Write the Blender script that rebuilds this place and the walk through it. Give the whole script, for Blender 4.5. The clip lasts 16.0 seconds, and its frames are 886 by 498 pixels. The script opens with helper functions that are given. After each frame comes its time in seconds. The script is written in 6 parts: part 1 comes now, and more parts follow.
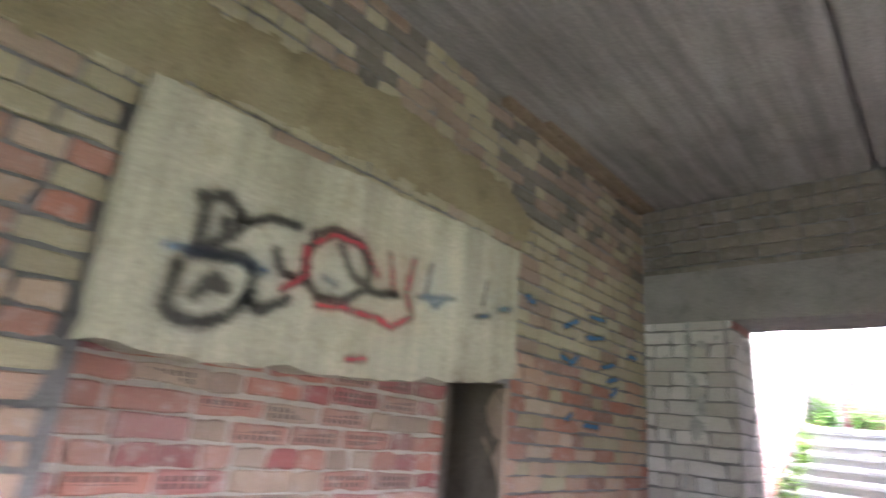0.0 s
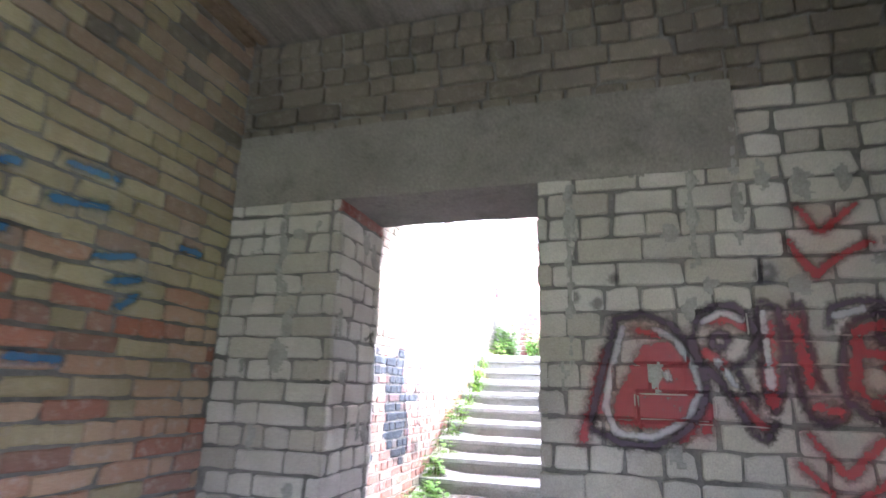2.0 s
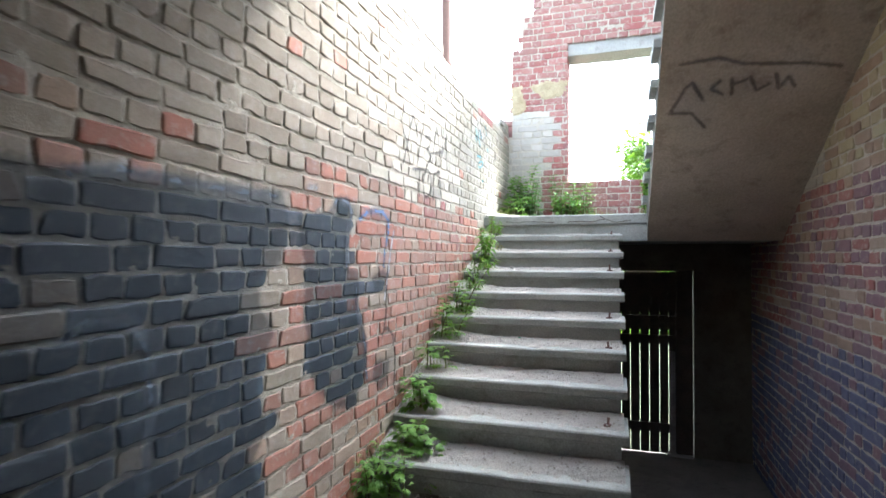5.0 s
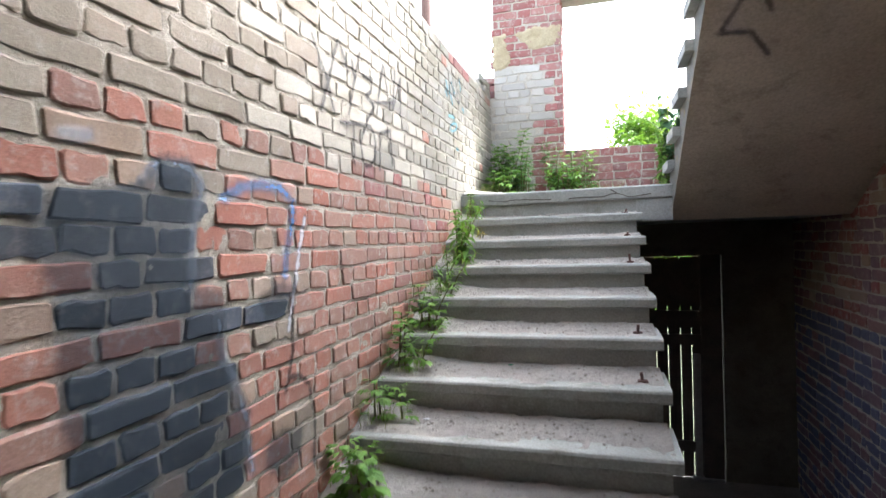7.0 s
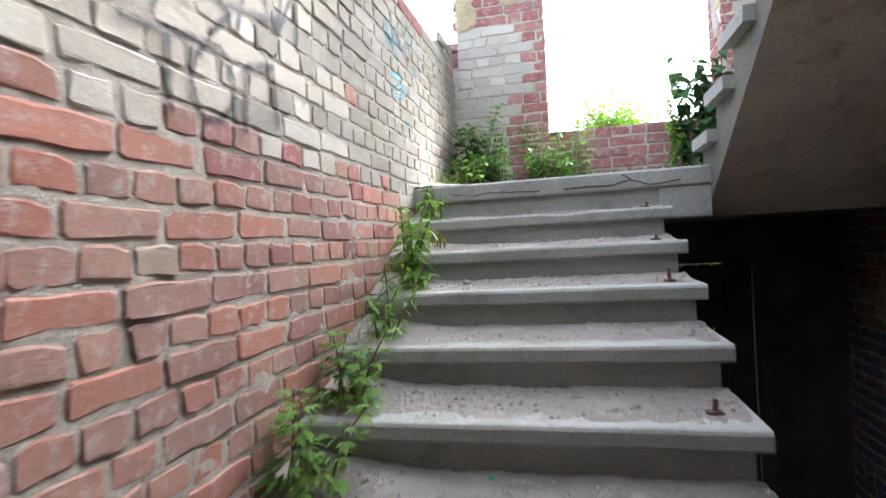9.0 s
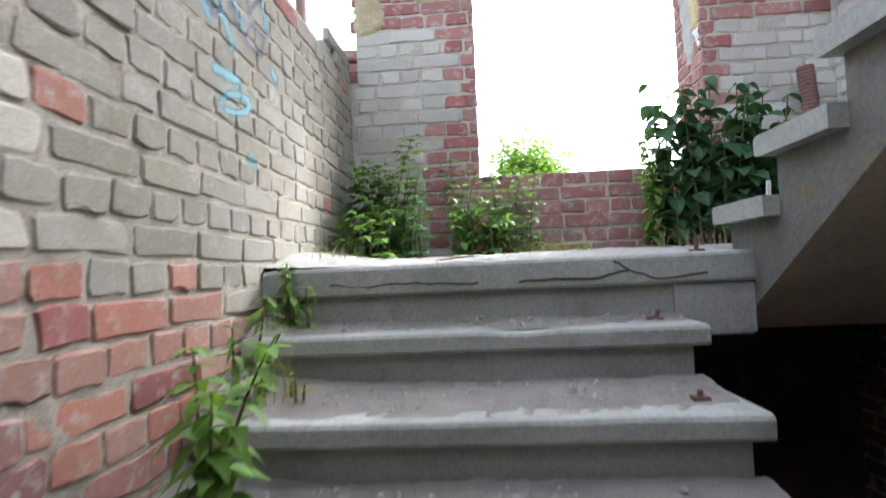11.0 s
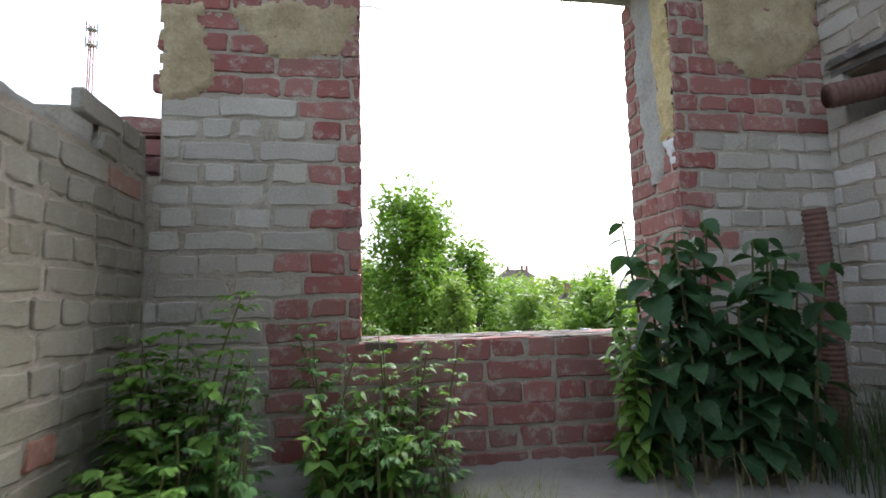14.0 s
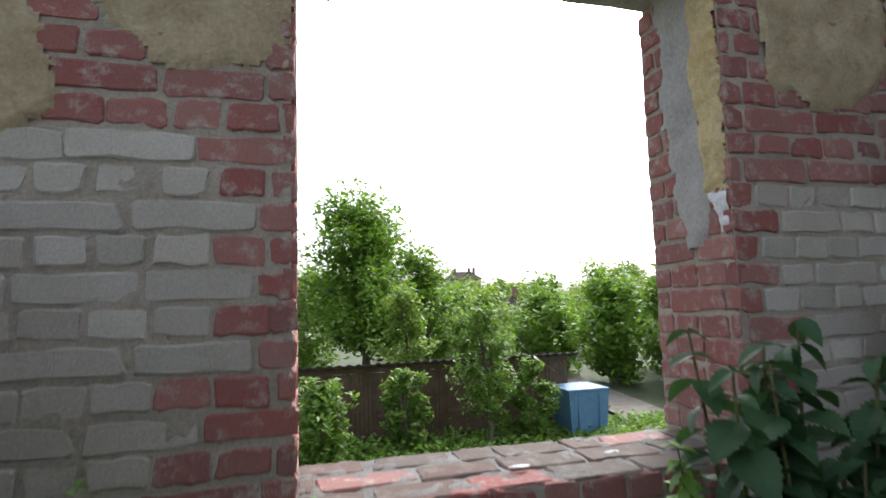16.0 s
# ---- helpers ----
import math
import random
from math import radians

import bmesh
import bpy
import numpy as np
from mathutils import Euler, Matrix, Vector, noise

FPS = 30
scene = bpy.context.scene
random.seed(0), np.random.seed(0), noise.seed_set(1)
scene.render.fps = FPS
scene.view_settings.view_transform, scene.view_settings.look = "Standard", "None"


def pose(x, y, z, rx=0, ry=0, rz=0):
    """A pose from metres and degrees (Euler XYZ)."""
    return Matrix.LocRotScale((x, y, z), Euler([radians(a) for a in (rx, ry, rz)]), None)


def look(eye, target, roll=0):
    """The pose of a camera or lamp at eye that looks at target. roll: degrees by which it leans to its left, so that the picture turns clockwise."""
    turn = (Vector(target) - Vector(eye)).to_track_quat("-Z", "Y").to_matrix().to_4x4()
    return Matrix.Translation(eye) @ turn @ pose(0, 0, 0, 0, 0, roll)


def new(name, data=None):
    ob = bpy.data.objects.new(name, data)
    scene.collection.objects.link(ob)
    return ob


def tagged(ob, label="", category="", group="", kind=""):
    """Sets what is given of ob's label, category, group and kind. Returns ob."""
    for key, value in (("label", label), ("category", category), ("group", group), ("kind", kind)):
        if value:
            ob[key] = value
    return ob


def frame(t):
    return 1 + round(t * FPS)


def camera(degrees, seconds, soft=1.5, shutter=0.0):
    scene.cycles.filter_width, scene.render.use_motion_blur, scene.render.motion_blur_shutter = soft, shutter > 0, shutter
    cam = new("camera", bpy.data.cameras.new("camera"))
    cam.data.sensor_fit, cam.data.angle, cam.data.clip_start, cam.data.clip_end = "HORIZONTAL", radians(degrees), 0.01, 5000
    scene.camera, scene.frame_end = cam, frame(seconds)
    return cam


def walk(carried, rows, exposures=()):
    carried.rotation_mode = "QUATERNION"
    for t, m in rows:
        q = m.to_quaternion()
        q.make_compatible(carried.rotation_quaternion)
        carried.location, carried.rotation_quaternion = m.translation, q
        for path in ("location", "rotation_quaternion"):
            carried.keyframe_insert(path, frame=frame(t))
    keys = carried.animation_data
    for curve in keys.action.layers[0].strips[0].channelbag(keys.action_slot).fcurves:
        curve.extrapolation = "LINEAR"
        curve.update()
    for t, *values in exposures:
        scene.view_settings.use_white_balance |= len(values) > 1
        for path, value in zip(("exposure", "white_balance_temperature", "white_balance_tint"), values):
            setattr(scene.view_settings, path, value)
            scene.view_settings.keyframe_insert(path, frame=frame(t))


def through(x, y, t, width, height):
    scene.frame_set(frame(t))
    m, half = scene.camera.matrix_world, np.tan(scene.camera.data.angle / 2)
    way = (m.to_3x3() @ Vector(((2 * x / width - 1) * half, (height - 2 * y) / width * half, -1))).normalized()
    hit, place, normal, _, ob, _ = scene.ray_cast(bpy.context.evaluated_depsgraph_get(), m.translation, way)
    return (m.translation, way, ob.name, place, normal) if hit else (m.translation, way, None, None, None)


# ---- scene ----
cam = camera(78.7, 16.0, shutter=0.5)
METRES, EYE, TILT, LEAN, TURN = 10.0, 1.24, 0.0, 0.0, 44.5
PATH = [
    (0, (-0.051, -0.127, 1.129), (-1.368, 1.243, 1.751), 5.7),
    (0.5, (0.066, 0.382, 1.114), (-0.966, 1.966, 1.765), 5.3),
    (1, (0.051, 0.847, 1.095), (-0.69, 2.591, 1.736), 3.0),
    (1.5, (0.077, 1.286, 1.159), (-0.586, 3.097, 1.69), 2.3),
    (2, (0.097, 1.735, 1.16), (-0.494, 3.579, 1.658), 1.8),
    (2.5, (0.033, 2.2, 1.181), (-0.541, 4.055, 1.662), 1.6),
    (3, (-0.08, 2.628, 1.221), (-0.656, 4.487, 1.679), 1.5),
    (3.5, (-0.194, 3.062, 1.229), (-0.779, 4.934, 1.618), 0.8),
    (4, (-0.384, 3.416, 1.243), (-0.998, 5.299, 1.518), 0.7),
    (4.5, (-0.494, 3.774, 1.218), (-1.117, 5.672, 1.325), 0.7),
    (4.7, (-0.525, 3.95, 1.218), (-1.142, 5.851, 1.287), 0.5),
    (6.8, (-0.737, 5.272, 1.252), (-1.306, 7.189, 1.222), -1.9),
    (7, (-0.757, 5.372, 1.27), (-1.328, 7.289, 1.241), -1.8),
    (7.5, (-0.82, 5.603, 1.293), (-1.321, 7.539, 1.265), -1.4),
    (8, (-0.833, 5.868, 1.273), (-1.351, 7.8, 1.248), -2.4),
    (10.3, (-1.135, 7.413, 1.413), (-1.408, 9.394, 1.439), -3.2),
    (10.5, (-1.131, 7.517, 1.448), (-1.363, 9.504, 1.483), -2.9),
    (11, (-1.102, 7.745, 1.598), (-1.248, 9.738, 1.677), -2.5),
    (11.5, (-1.155, 7.934, 1.662), (-1.231, 9.928, 1.801), -2.4),
    (12, (-1.153, 8.096, 1.793), (-1.13, 10.091, 1.937), -1.5),
    (12.5, (-1.109, 8.278, 1.927), (-0.988, 10.269, 2.078), -1.6),
    (13, (-1.154, 8.473, 2.002), (-0.979, 10.458, 2.173), -2.1),
    (13.5, (-1.168, 8.647, 2.15), (-0.923, 10.625, 2.316), -1.8),
    (14, (-1.106, 8.837, 2.24), (-0.798, 10.803, 2.439), -1.3),
    (14.5, (-1.119, 8.991, 2.275), (-0.772, 10.949, 2.494), -1.9),
    (15, (-1.143, 9.117, 2.37), (-0.73, 11.061, 2.598), -2.0),
    (15.5, (-1.095, 9.295, 2.426), (-0.621, 11.225, 2.647), -1.8),
    (16, (-1.08, 9.449, 2.568), (-0.58, 11.375, 2.767), -1.8),
]
EXPOSURES = [(0.0, 6.15, 5550, 26), (1.0, 6.2, 5600, 24), (2.0, 6.1, 5450, 23), (3.4, 5.5, 5350, 12), (4.0, 5.0, 5450, 7), (4.7, 4.05, 5550, 7), (7.0, 3.68, 5800, 11), (8.2, 3.54, 5800, 12), (10.5, 3.15, 5750, 12), (12.0, 2.5, 5850, 10), (13.0, 1.98, 5900, 10), (14.5, 1.8, 5950, 10), (16.0, 1.5, 6000, 10)]
walk(cam, [(t, look(eye, target, roll)) for t, eye, target, roll in PATH],
     EXPOSURES)

# ---- light ----
world = bpy.data.worlds.new("sky")
scene.world = world
world.use_nodes = True
wn = world.node_tree
sky = wn.nodes.new("ShaderNodeTexSky")
sky.sky_type = "NISHITA"
sky.sun_disc = False
sky.sun_elevation = radians(41)
sky.sun_rotation = radians(43)
sky.air_density, sky.dust_density, sky.ozone_density = 1.0, 6.0, 0.6
grey = wn.nodes.new("ShaderNodeHueSaturation")
grey.inputs["Saturation"].default_value = 0.35
wn.links.new(sky.outputs[0], grey.inputs["Color"])
wn.links.new(grey.outputs[0], wn.nodes["Background"].inputs[0])
wn.nodes["Background"].inputs[1].default_value = 0.15
sun = new("sun", bpy.data.lights.new("sun", "SUN"))
sun.data.energy, sun.data.angle, sun.data.color = 0.6, radians(5.0), (1.0, 0.94, 0.84)
sun.matrix_world = look((60, 65, 76), (0, 0, 0))


# ---- materials ----
def mat(name, rough=0.9, metal=0.0):
    m = bpy.data.materials.new(name)
    m.use_nodes = True
    b = m.node_tree.nodes["Principled BSDF"]
    b.inputs["Roughness"].default_value, b.inputs["Metallic"].default_value = rough, metal
    b.inputs["Specular IOR Level"].default_value = 0.3
    return m, m.node_tree, b


def noise_node(nt, scale, detail=4.0, rough=0.6, vec=None):
    n = nt.nodes.new("ShaderNodeTexNoise")
    n.inputs["Scale"].default_value, n.inputs["Detail"].default_value, n.inputs["Roughness"].default_value = scale, detail, rough
    if vec is not None:
        nt.links.new(vec, n.inputs["Vector"])
    return n.outputs["Fac"]


def ramp(nt, fac, stops):
    r = nt.nodes.new("ShaderNodeValToRGB")
    el = r.color_ramp.elements
    while len(el) < len(stops):
        el.new(0.5)
    for e, (p, c) in zip(el, stops):
        e.position, e.color = p, (*c, 1) if len(c) == 3 else c
    nt.links.new(fac, r.inputs[0])
    return r.outputs[0]


def mixc(nt, fac, a, b, mode="MIX"):
    m = nt.nodes.new("ShaderNodeMix")
    m.data_type, m.blend_type = "RGBA", mode
    for sock, v in ((m.inputs[0], fac), (m.inputs[6], a), (m.inputs[7], b)):
        if hasattr(v, "is_output"):
            nt.links.new(v, sock)
        elif isinstance(v, (int, float)):
            sock.default_value = v
        else:
            sock.default_value = (*v, 1)
    return m.outputs[2]


def calc(nt, op, a, b=0.0):
    m = nt.nodes.new("ShaderNodeMath")
    m.operation = op
    for sock, v in ((m.inputs[0], a), (m.inputs[1], b)):
        if hasattr(v, "is_output"):
            nt.links.new(v, sock)
        else:
            sock.default_value = v
    return m.outputs[0]


def place(nt):
    return nt.nodes.new("ShaderNodeNewGeometry").outputs["Position"]


def bumped(nt, b, height, strength, dist=0.01):
    n = nt.nodes.new("ShaderNodeBump")
    n.inputs["Strength"].default_value, n.inputs["Distance"].default_value = strength, dist
    nt.links.new(height, n.inputs["Height"])
    nt.links.new(n.outputs[0], b.inputs["Normal"])


def brick_mat(name, tones, dirt, lime=0.35, grain=1.0):
    """Fired or lime brick: one tone a brick, stains, lime bloom and pores."""
    m, nt, b = mat(name, 0.92)
    p = place(nt)
    oi = nt.nodes.new("ShaderNodeObjectInfo").outputs["Random"]
    isl = nt.nodes.new("ShaderNodeNewGeometry").outputs["Random Per Island"]
    r = calc(nt, "FRACT", calc(nt, "ADD", calc(nt, "MULTIPLY", oi, 7.31), isl))
    n = len(tones)
    col = ramp(nt, r, [(i / max(1, n - 1), c) for i, c in enumerate(tones)])
    big = noise_node(nt, 2.3, 5, 0.65, p)
    col = mixc(nt, calc(nt, "MULTIPLY", ramp(nt, big, [(0.42, (0, 0, 0)), (0.68, (1, 1, 1))]), 0.55), col, dirt)
    mid = noise_node(nt, 21, 6, 0.7, p)
    col = mixc(nt, calc(nt, "MULTIPLY", ramp(nt, mid, [(0.52, (0, 0, 0)), (0.66, (1, 1, 1))]), lime), col, (0.47, 0.43, 0.38))
    fine = noise_node(nt, 160 * grain, 5, 0.75, p)
    col = mixc(nt, 0.55, col, ramp(nt, fine, [(0.3, (0.55, 0.55, 0.55)), (0.7, (1.25, 1.25, 1.25))]), "MULTIPLY")
    nt.links.new(col, b.inputs["Base Color"])
    bumped(nt, b, calc(nt, "ADD", calc(nt, "MULTIPLY", mid, 1.3), fine), 0.55, 0.006)
    return m


def rough_mat(name, a, bcol, stain, scale=3.0, grain=90, bump=0.5, rough=0.92, dist=0.008):
    """Concrete, mortar, plaster, earth: two tones, stains, fine grain."""
    m, nt, b = mat(name, rough)
    p = place(nt)
    big = noise_node(nt, scale, 6, 0.62, p)
    col = mixc(nt, ramp(nt, big, [(0.35, (0, 0, 0)), (0.65, (1, 1, 1))]), a, bcol)
    st = noise_node(nt, scale * 2.7, 7, 0.7, p)
    col = mixc(nt, ramp(nt, st, [(0.53, (0, 0, 0)), (0.72, (0.8, 0.8, 0.8))]), col, stain)
    fine = noise_node(nt, grain, 6, 0.75, p)
    col = mixc(nt, 0.6, col, ramp(nt, fine, [(0.28, (0.5, 0.5, 0.5)), (0.72, (1.3, 1.3, 1.3))]), "MULTIPLY")
    nt.links.new(col, b.inputs["Base Color"])
    bumped(nt, b, calc(nt, "ADD", calc(nt, "MULTIPLY", st, 1.5), fine), bump, dist)
    return m


RED = brick_mat("red_brick", [(0.25, 0.09, 0.08), (0.31, 0.115, 0.10), (0.28, 0.10, 0.09), (0.36, 0.17, 0.145), (0.23, 0.10, 0.09)], (0.26, 0.19, 0.165), 0.65)
ORANGE = brick_mat("orange_brick", [(0.37, 0.155, 0.11), (0.42, 0.19, 0.135), (0.34, 0.15, 0.11), (0.39, 0.23, 0.175), (0.26, 0.145, 0.115)], (0.27, 0.20, 0.16), 0.55)
PINK = brick_mat("dusty_pink_brick", [(0.42, 0.285, 0.20), (0.47, 0.33, 0.235), (0.41, 0.24, 0.17), (0.48, 0.38, 0.28)], (0.36, 0.30, 0.22), 0.5)
NAVY_BRICK = brick_mat("navy_painted_brick", [(0.040, 0.055, 0.075), (0.060, 0.078, 0.102), (0.032, 0.042, 0.055), (0.085, 0.10, 0.125), (0.055, 0.055, 0.058)], (0.045, 0.05, 0.055), 0.16)
DIRTY = brick_mat("dirty_sill_brick", [(0.115, 0.075, 0.062), (0.14, 0.095, 0.078), (0.11, 0.085, 0.07), (0.13, 0.108, 0.09)], (0.115, 0.10, 0.085), 0.2)
BEIGE = brick_mat("dirty_beige_brick", [(0.33, 0.285, 0.225), (0.38, 0.33, 0.265), (0.29, 0.25, 0.195), (0.36, 0.30, 0.235)], (0.23, 0.19, 0.145), 0.3)
CREAM = brick_mat("cream_lime_brick", [(0.50, 0.465, 0.385), (0.56, 0.525, 0.445), (0.46, 0.425, 0.35), (0.53, 0.49, 0.41)], (0.36, 0.32, 0.24), 0.3)
DUSK = brick_mat("purple_painted_brick", [(0.20, 0.12, 0.14), (0.26, 0.15, 0.16), (0.22, 0.14, 0.17), (0.30, 0.18, 0.17)], (0.15, 0.13, 0.17), 0.3)
DUSKBLUE = brick_mat("blue_painted_brick", [(0.10, 0.11, 0.18), (0.14, 0.15, 0.23), (0.12, 0.12, 0.19)], (0.10, 0.10, 0.15), 0.2)
WHITE = brick_mat("lime_brick", [(0.51, 0.49, 0.45), (0.58, 0.56, 0.52), (0.46, 0.44, 0.41), (0.54, 0.51, 0.46)], (0.33, 0.30, 0.24), 0.3)
GREY = brick_mat("grey_lime_brick", [(0.45, 0.425, 0.37), (0.52, 0.495, 0.44), (0.39, 0.365, 0.32), (0.48, 0.445, 0.385)], (0.30, 0.27, 0.215), 0.3)
DINGY = brick_mat("stained_grey_brick", [(0.29, 0.274, 0.232), (0.34, 0.322, 0.275), (0.255, 0.24, 0.20), (0.315, 0.295, 0.24)], (0.245, 0.215, 0.14), 0.35)
# Darker brick tones that hold the dimness under the room's ceiling.
SHADE_BRICK = brick_mat("sooty_brick", [(0.19, 0.165, 0.135), (0.24, 0.21, 0.17), (0.16, 0.14, 0.115), (0.27, 0.24, 0.20)], (0.12, 0.105, 0.085), 0.2)
YELLOW = brick_mat("yellowed_brick", [(0.40, 0.35, 0.225), (0.45, 0.395, 0.26), (0.34, 0.295, 0.19), (0.43, 0.37, 0.26)], (0.27, 0.23, 0.145), 0.3)
BROWN = brick_mat("browned_brick", [(0.34, 0.25, 0.18), (0.40, 0.30, 0.22), (0.29, 0.21, 0.16), (0.44, 0.35, 0.27)], (0.20, 0.16, 0.12), 0.25)
MORTAR = rough_mat("mortar", (0.43, 0.385, 0.31), (0.52, 0.47, 0.39), (0.31, 0.27, 0.21), 4, 120, 0.9, 0.95, 0.012)
# Dark joint mortar; also holds painted shade below the landing and near the ceiling.
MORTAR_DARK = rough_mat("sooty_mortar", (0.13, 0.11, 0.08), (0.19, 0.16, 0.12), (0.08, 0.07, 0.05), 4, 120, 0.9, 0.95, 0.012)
MORTAR_GREY = rough_mat("grey_mortar", (0.17, 0.165, 0.155), (0.27, 0.26, 0.245), (0.10, 0.097, 0.093), 4, 110, 0.9, 0.95, 0.012)
CONCRETE = rough_mat("concrete", (0.34, 0.34, 0.32), (0.42, 0.41, 0.38), (0.24, 0.23, 0.21), 2.2, 70, 0.45)
# Darker concrete; the dimness high on the door wall is in its tone.
LINTEL = rough_mat("smoky_concrete", (0.20, 0.188, 0.168), (0.27, 0.255, 0.23), (0.13, 0.12, 0.105), 2.2, 70, 0.45)
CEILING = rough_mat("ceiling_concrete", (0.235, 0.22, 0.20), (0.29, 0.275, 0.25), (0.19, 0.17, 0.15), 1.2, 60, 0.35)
STEP = rough_mat("step_concrete", (0.31, 0.318, 0.285), (0.395, 0.395, 0.36), (0.21, 0.21, 0.17), 2.6, 85, 0.5)
def board_marks(m, scale=(7.0, 0.5, 1.0)):
    """Faint prints of shuttering boards along one way."""
    nt = m.node_tree
    bs = nt.nodes["Principled BSDF"]
    mp = nt.nodes.new("ShaderNodeMapping")
    mp.inputs["Scale"].default_value = scale
    nt.links.new(place(nt), mp.inputs["Vector"])
    st = noise_node(nt, 1.4, 3, 0.7, mp.outputs[0])
    old = bs.inputs["Base Color"].links[0].from_socket
    nt.links.new(mixc(nt, 0.8, old, ramp(nt, st, [(0.35, (0.68, 0.66, 0.64)), (0.62, (1.15, 1.13, 1.1))]), "MULTIPLY"), bs.inputs["Base Color"])


board_marks(CEILING)
LANDDUST = rough_mat("dusty_concrete", (0.46, 0.445, 0.41), (0.49, 0.465, 0.42), (0.35, 0.31, 0.26), 2.4, 170, 1.0, 0.97, 0.013)
SOFFIT = rough_mat("stained_soffit", (0.45, 0.385, 0.31), (0.57, 0.505, 0.42), (0.25, 0.195, 0.15), 1.7, 60, 0.4)
DUST = rough_mat("sandy_dust", (0.45, 0.415, 0.365), (0.53, 0.49, 0.435), (0.37, 0.33, 0.28), 5, 220, 1.0, 0.97, 0.015)
RUBBLE = rough_mat("earth_rubble", (0.17, 0.15, 0.13), (0.23, 0.205, 0.175), (0.12, 0.105, 0.09), 3, 60, 0.9, 0.96, 0.02)
PLASTER = rough_mat("plaster", (0.36, 0.29, 0.175), (0.48, 0.405, 0.265), (0.27, 0.205, 0.12), 7, 90, 0.7)
PANEL = rough_mat("lintel_panel", (0.43, 0.405, 0.295), (0.52, 0.49, 0.385), (0.34, 0.30, 0.20), 2.0, 60, 0.3)
board_marks(PANEL, (1.0, 4.0, 0.25))
PLAIN = rough_mat("rendered_wall", (0.30, 0.29, 0.26), (0.36, 0.35, 0.31), (0.24, 0.22, 0.2), 2, 60, 0.5)


WOOD = rough_mat("weathered_wood", (0.20, 0.14, 0.09), (0.27, 0.20, 0.14), (0.13, 0.09, 0.06), 6, 60, 0.6, 0.85)
DARKWOOD = rough_mat("dark_wood", (0.07, 0.055, 0.045), (0.11, 0.085, 0.065), (0.05, 0.04, 0.035), 5, 60, 0.6, 0.85)
GREYWOOD = rough_mat("grey_wood", (0.28, 0.26, 0.23), (0.36, 0.33, 0.29), (0.2, 0.18, 0.15), 6, 60, 0.6, 0.85)
BOARD = rough_mat("shed_boards", (0.10, 0.068, 0.042), (0.145, 0.10, 0.062), (0.06, 0.04, 0.026), 3, 30, 0.6, 0.85)
ROOF = rough_mat("sheet_roof", (0.045, 0.036, 0.03), (0.065, 0.05, 0.04), (0.06, 0.04, 0.03), 1.5, 20, 0.4, 1.0)
RUST = rough_mat("rust", (0.14, 0.08, 0.065), (0.19, 0.11, 0.09), (0.10, 0.055, 0.045), 12, 140, 0.6, 0.8)
PALE = rough_mat("pale_paint", (0.55, 0.55, 0.56), (0.65, 0.65, 0.66), (0.35, 0.33, 0.32), 20, 120, 0.4, 0.6)
STONE = brick_mat("grit_stone", [(0.38, 0.34, 0.29), (0.48, 0.44, 0.39), (0.30, 0.27, 0.23), (0.56, 0.53, 0.48)], (0.36, 0.32, 0.28), 0.1)
SMEAR = rough_mat("squeezed_mortar", (0.30, 0.30, 0.27), (0.38, 0.375, 0.345), (0.24, 0.235, 0.20), 8, 90, 0.7)
YPLASTER = rough_mat("yellow_plaster", (0.25, 0.205, 0.115), (0.31, 0.265, 0.16), (0.18, 0.135, 0.08), 3, 70, 0.6)
# Mossy concrete, its base darkened as shade on sides turned from the light.
MOSSY_SHADE = rough_mat("mossy_concrete", (0.15, 0.148, 0.13), (0.19, 0.185, 0.165), (0.22, 0.175, 0.06), 6, 70, 0.7)
YPAINT = rough_mat("ochre_paint", (0.50, 0.40, 0.20), (0.58, 0.49, 0.28), (0.36, 0.30, 0.18), 7, 90, 0.4)
WPAINT = rough_mat("white_paint", (0.66, 0.67, 0.69), (0.74, 0.75, 0.76), (0.5, 0.5, 0.5), 9, 90, 0.3)
GREENGLASS = rough_mat("green_glass", (0.02, 0.22, 0.12), (0.03, 0.28, 0.15), (0.02, 0.15, 0.09), 9, 90, 0.1, 0.2)
BLUEMETAL = rough_mat("blue_metal", (0.10, 0.20, 0.34), (0.13, 0.25, 0.40), (0.12, 0.14, 0.18), 3, 30, 0.2, 0.55)
BARK = rough_mat("bark", (0.11, 0.085, 0.065), (0.16, 0.13, 0.10), (0.07, 0.06, 0.05), 5, 30, 0.9)
FARWALL = rough_mat("yellow_render", (0.42, 0.36, 0.25), (0.48, 0.42, 0.30), (0.36, 0.31, 0.23), 0.6, 8, 0.2)
BRICKFAR = rough_mat("chimney_brick", (0.28, 0.16, 0.12), (0.33, 0.2, 0.15), (0.2, 0.13, 0.1), 2, 12, 0.3)
GLASSDARK = rough_mat("window_glass", (0.03, 0.035, 0.04), (0.04, 0.045, 0.05), (0.03, 0.03, 0.03), 1, 5, 0.05, 0.08)
MASTRED = rough_mat("mast_red", (0.42, 0.14, 0.12), (0.48, 0.18, 0.15), (0.35, 0.2, 0.18), 3, 30, 0.2, 0.6)


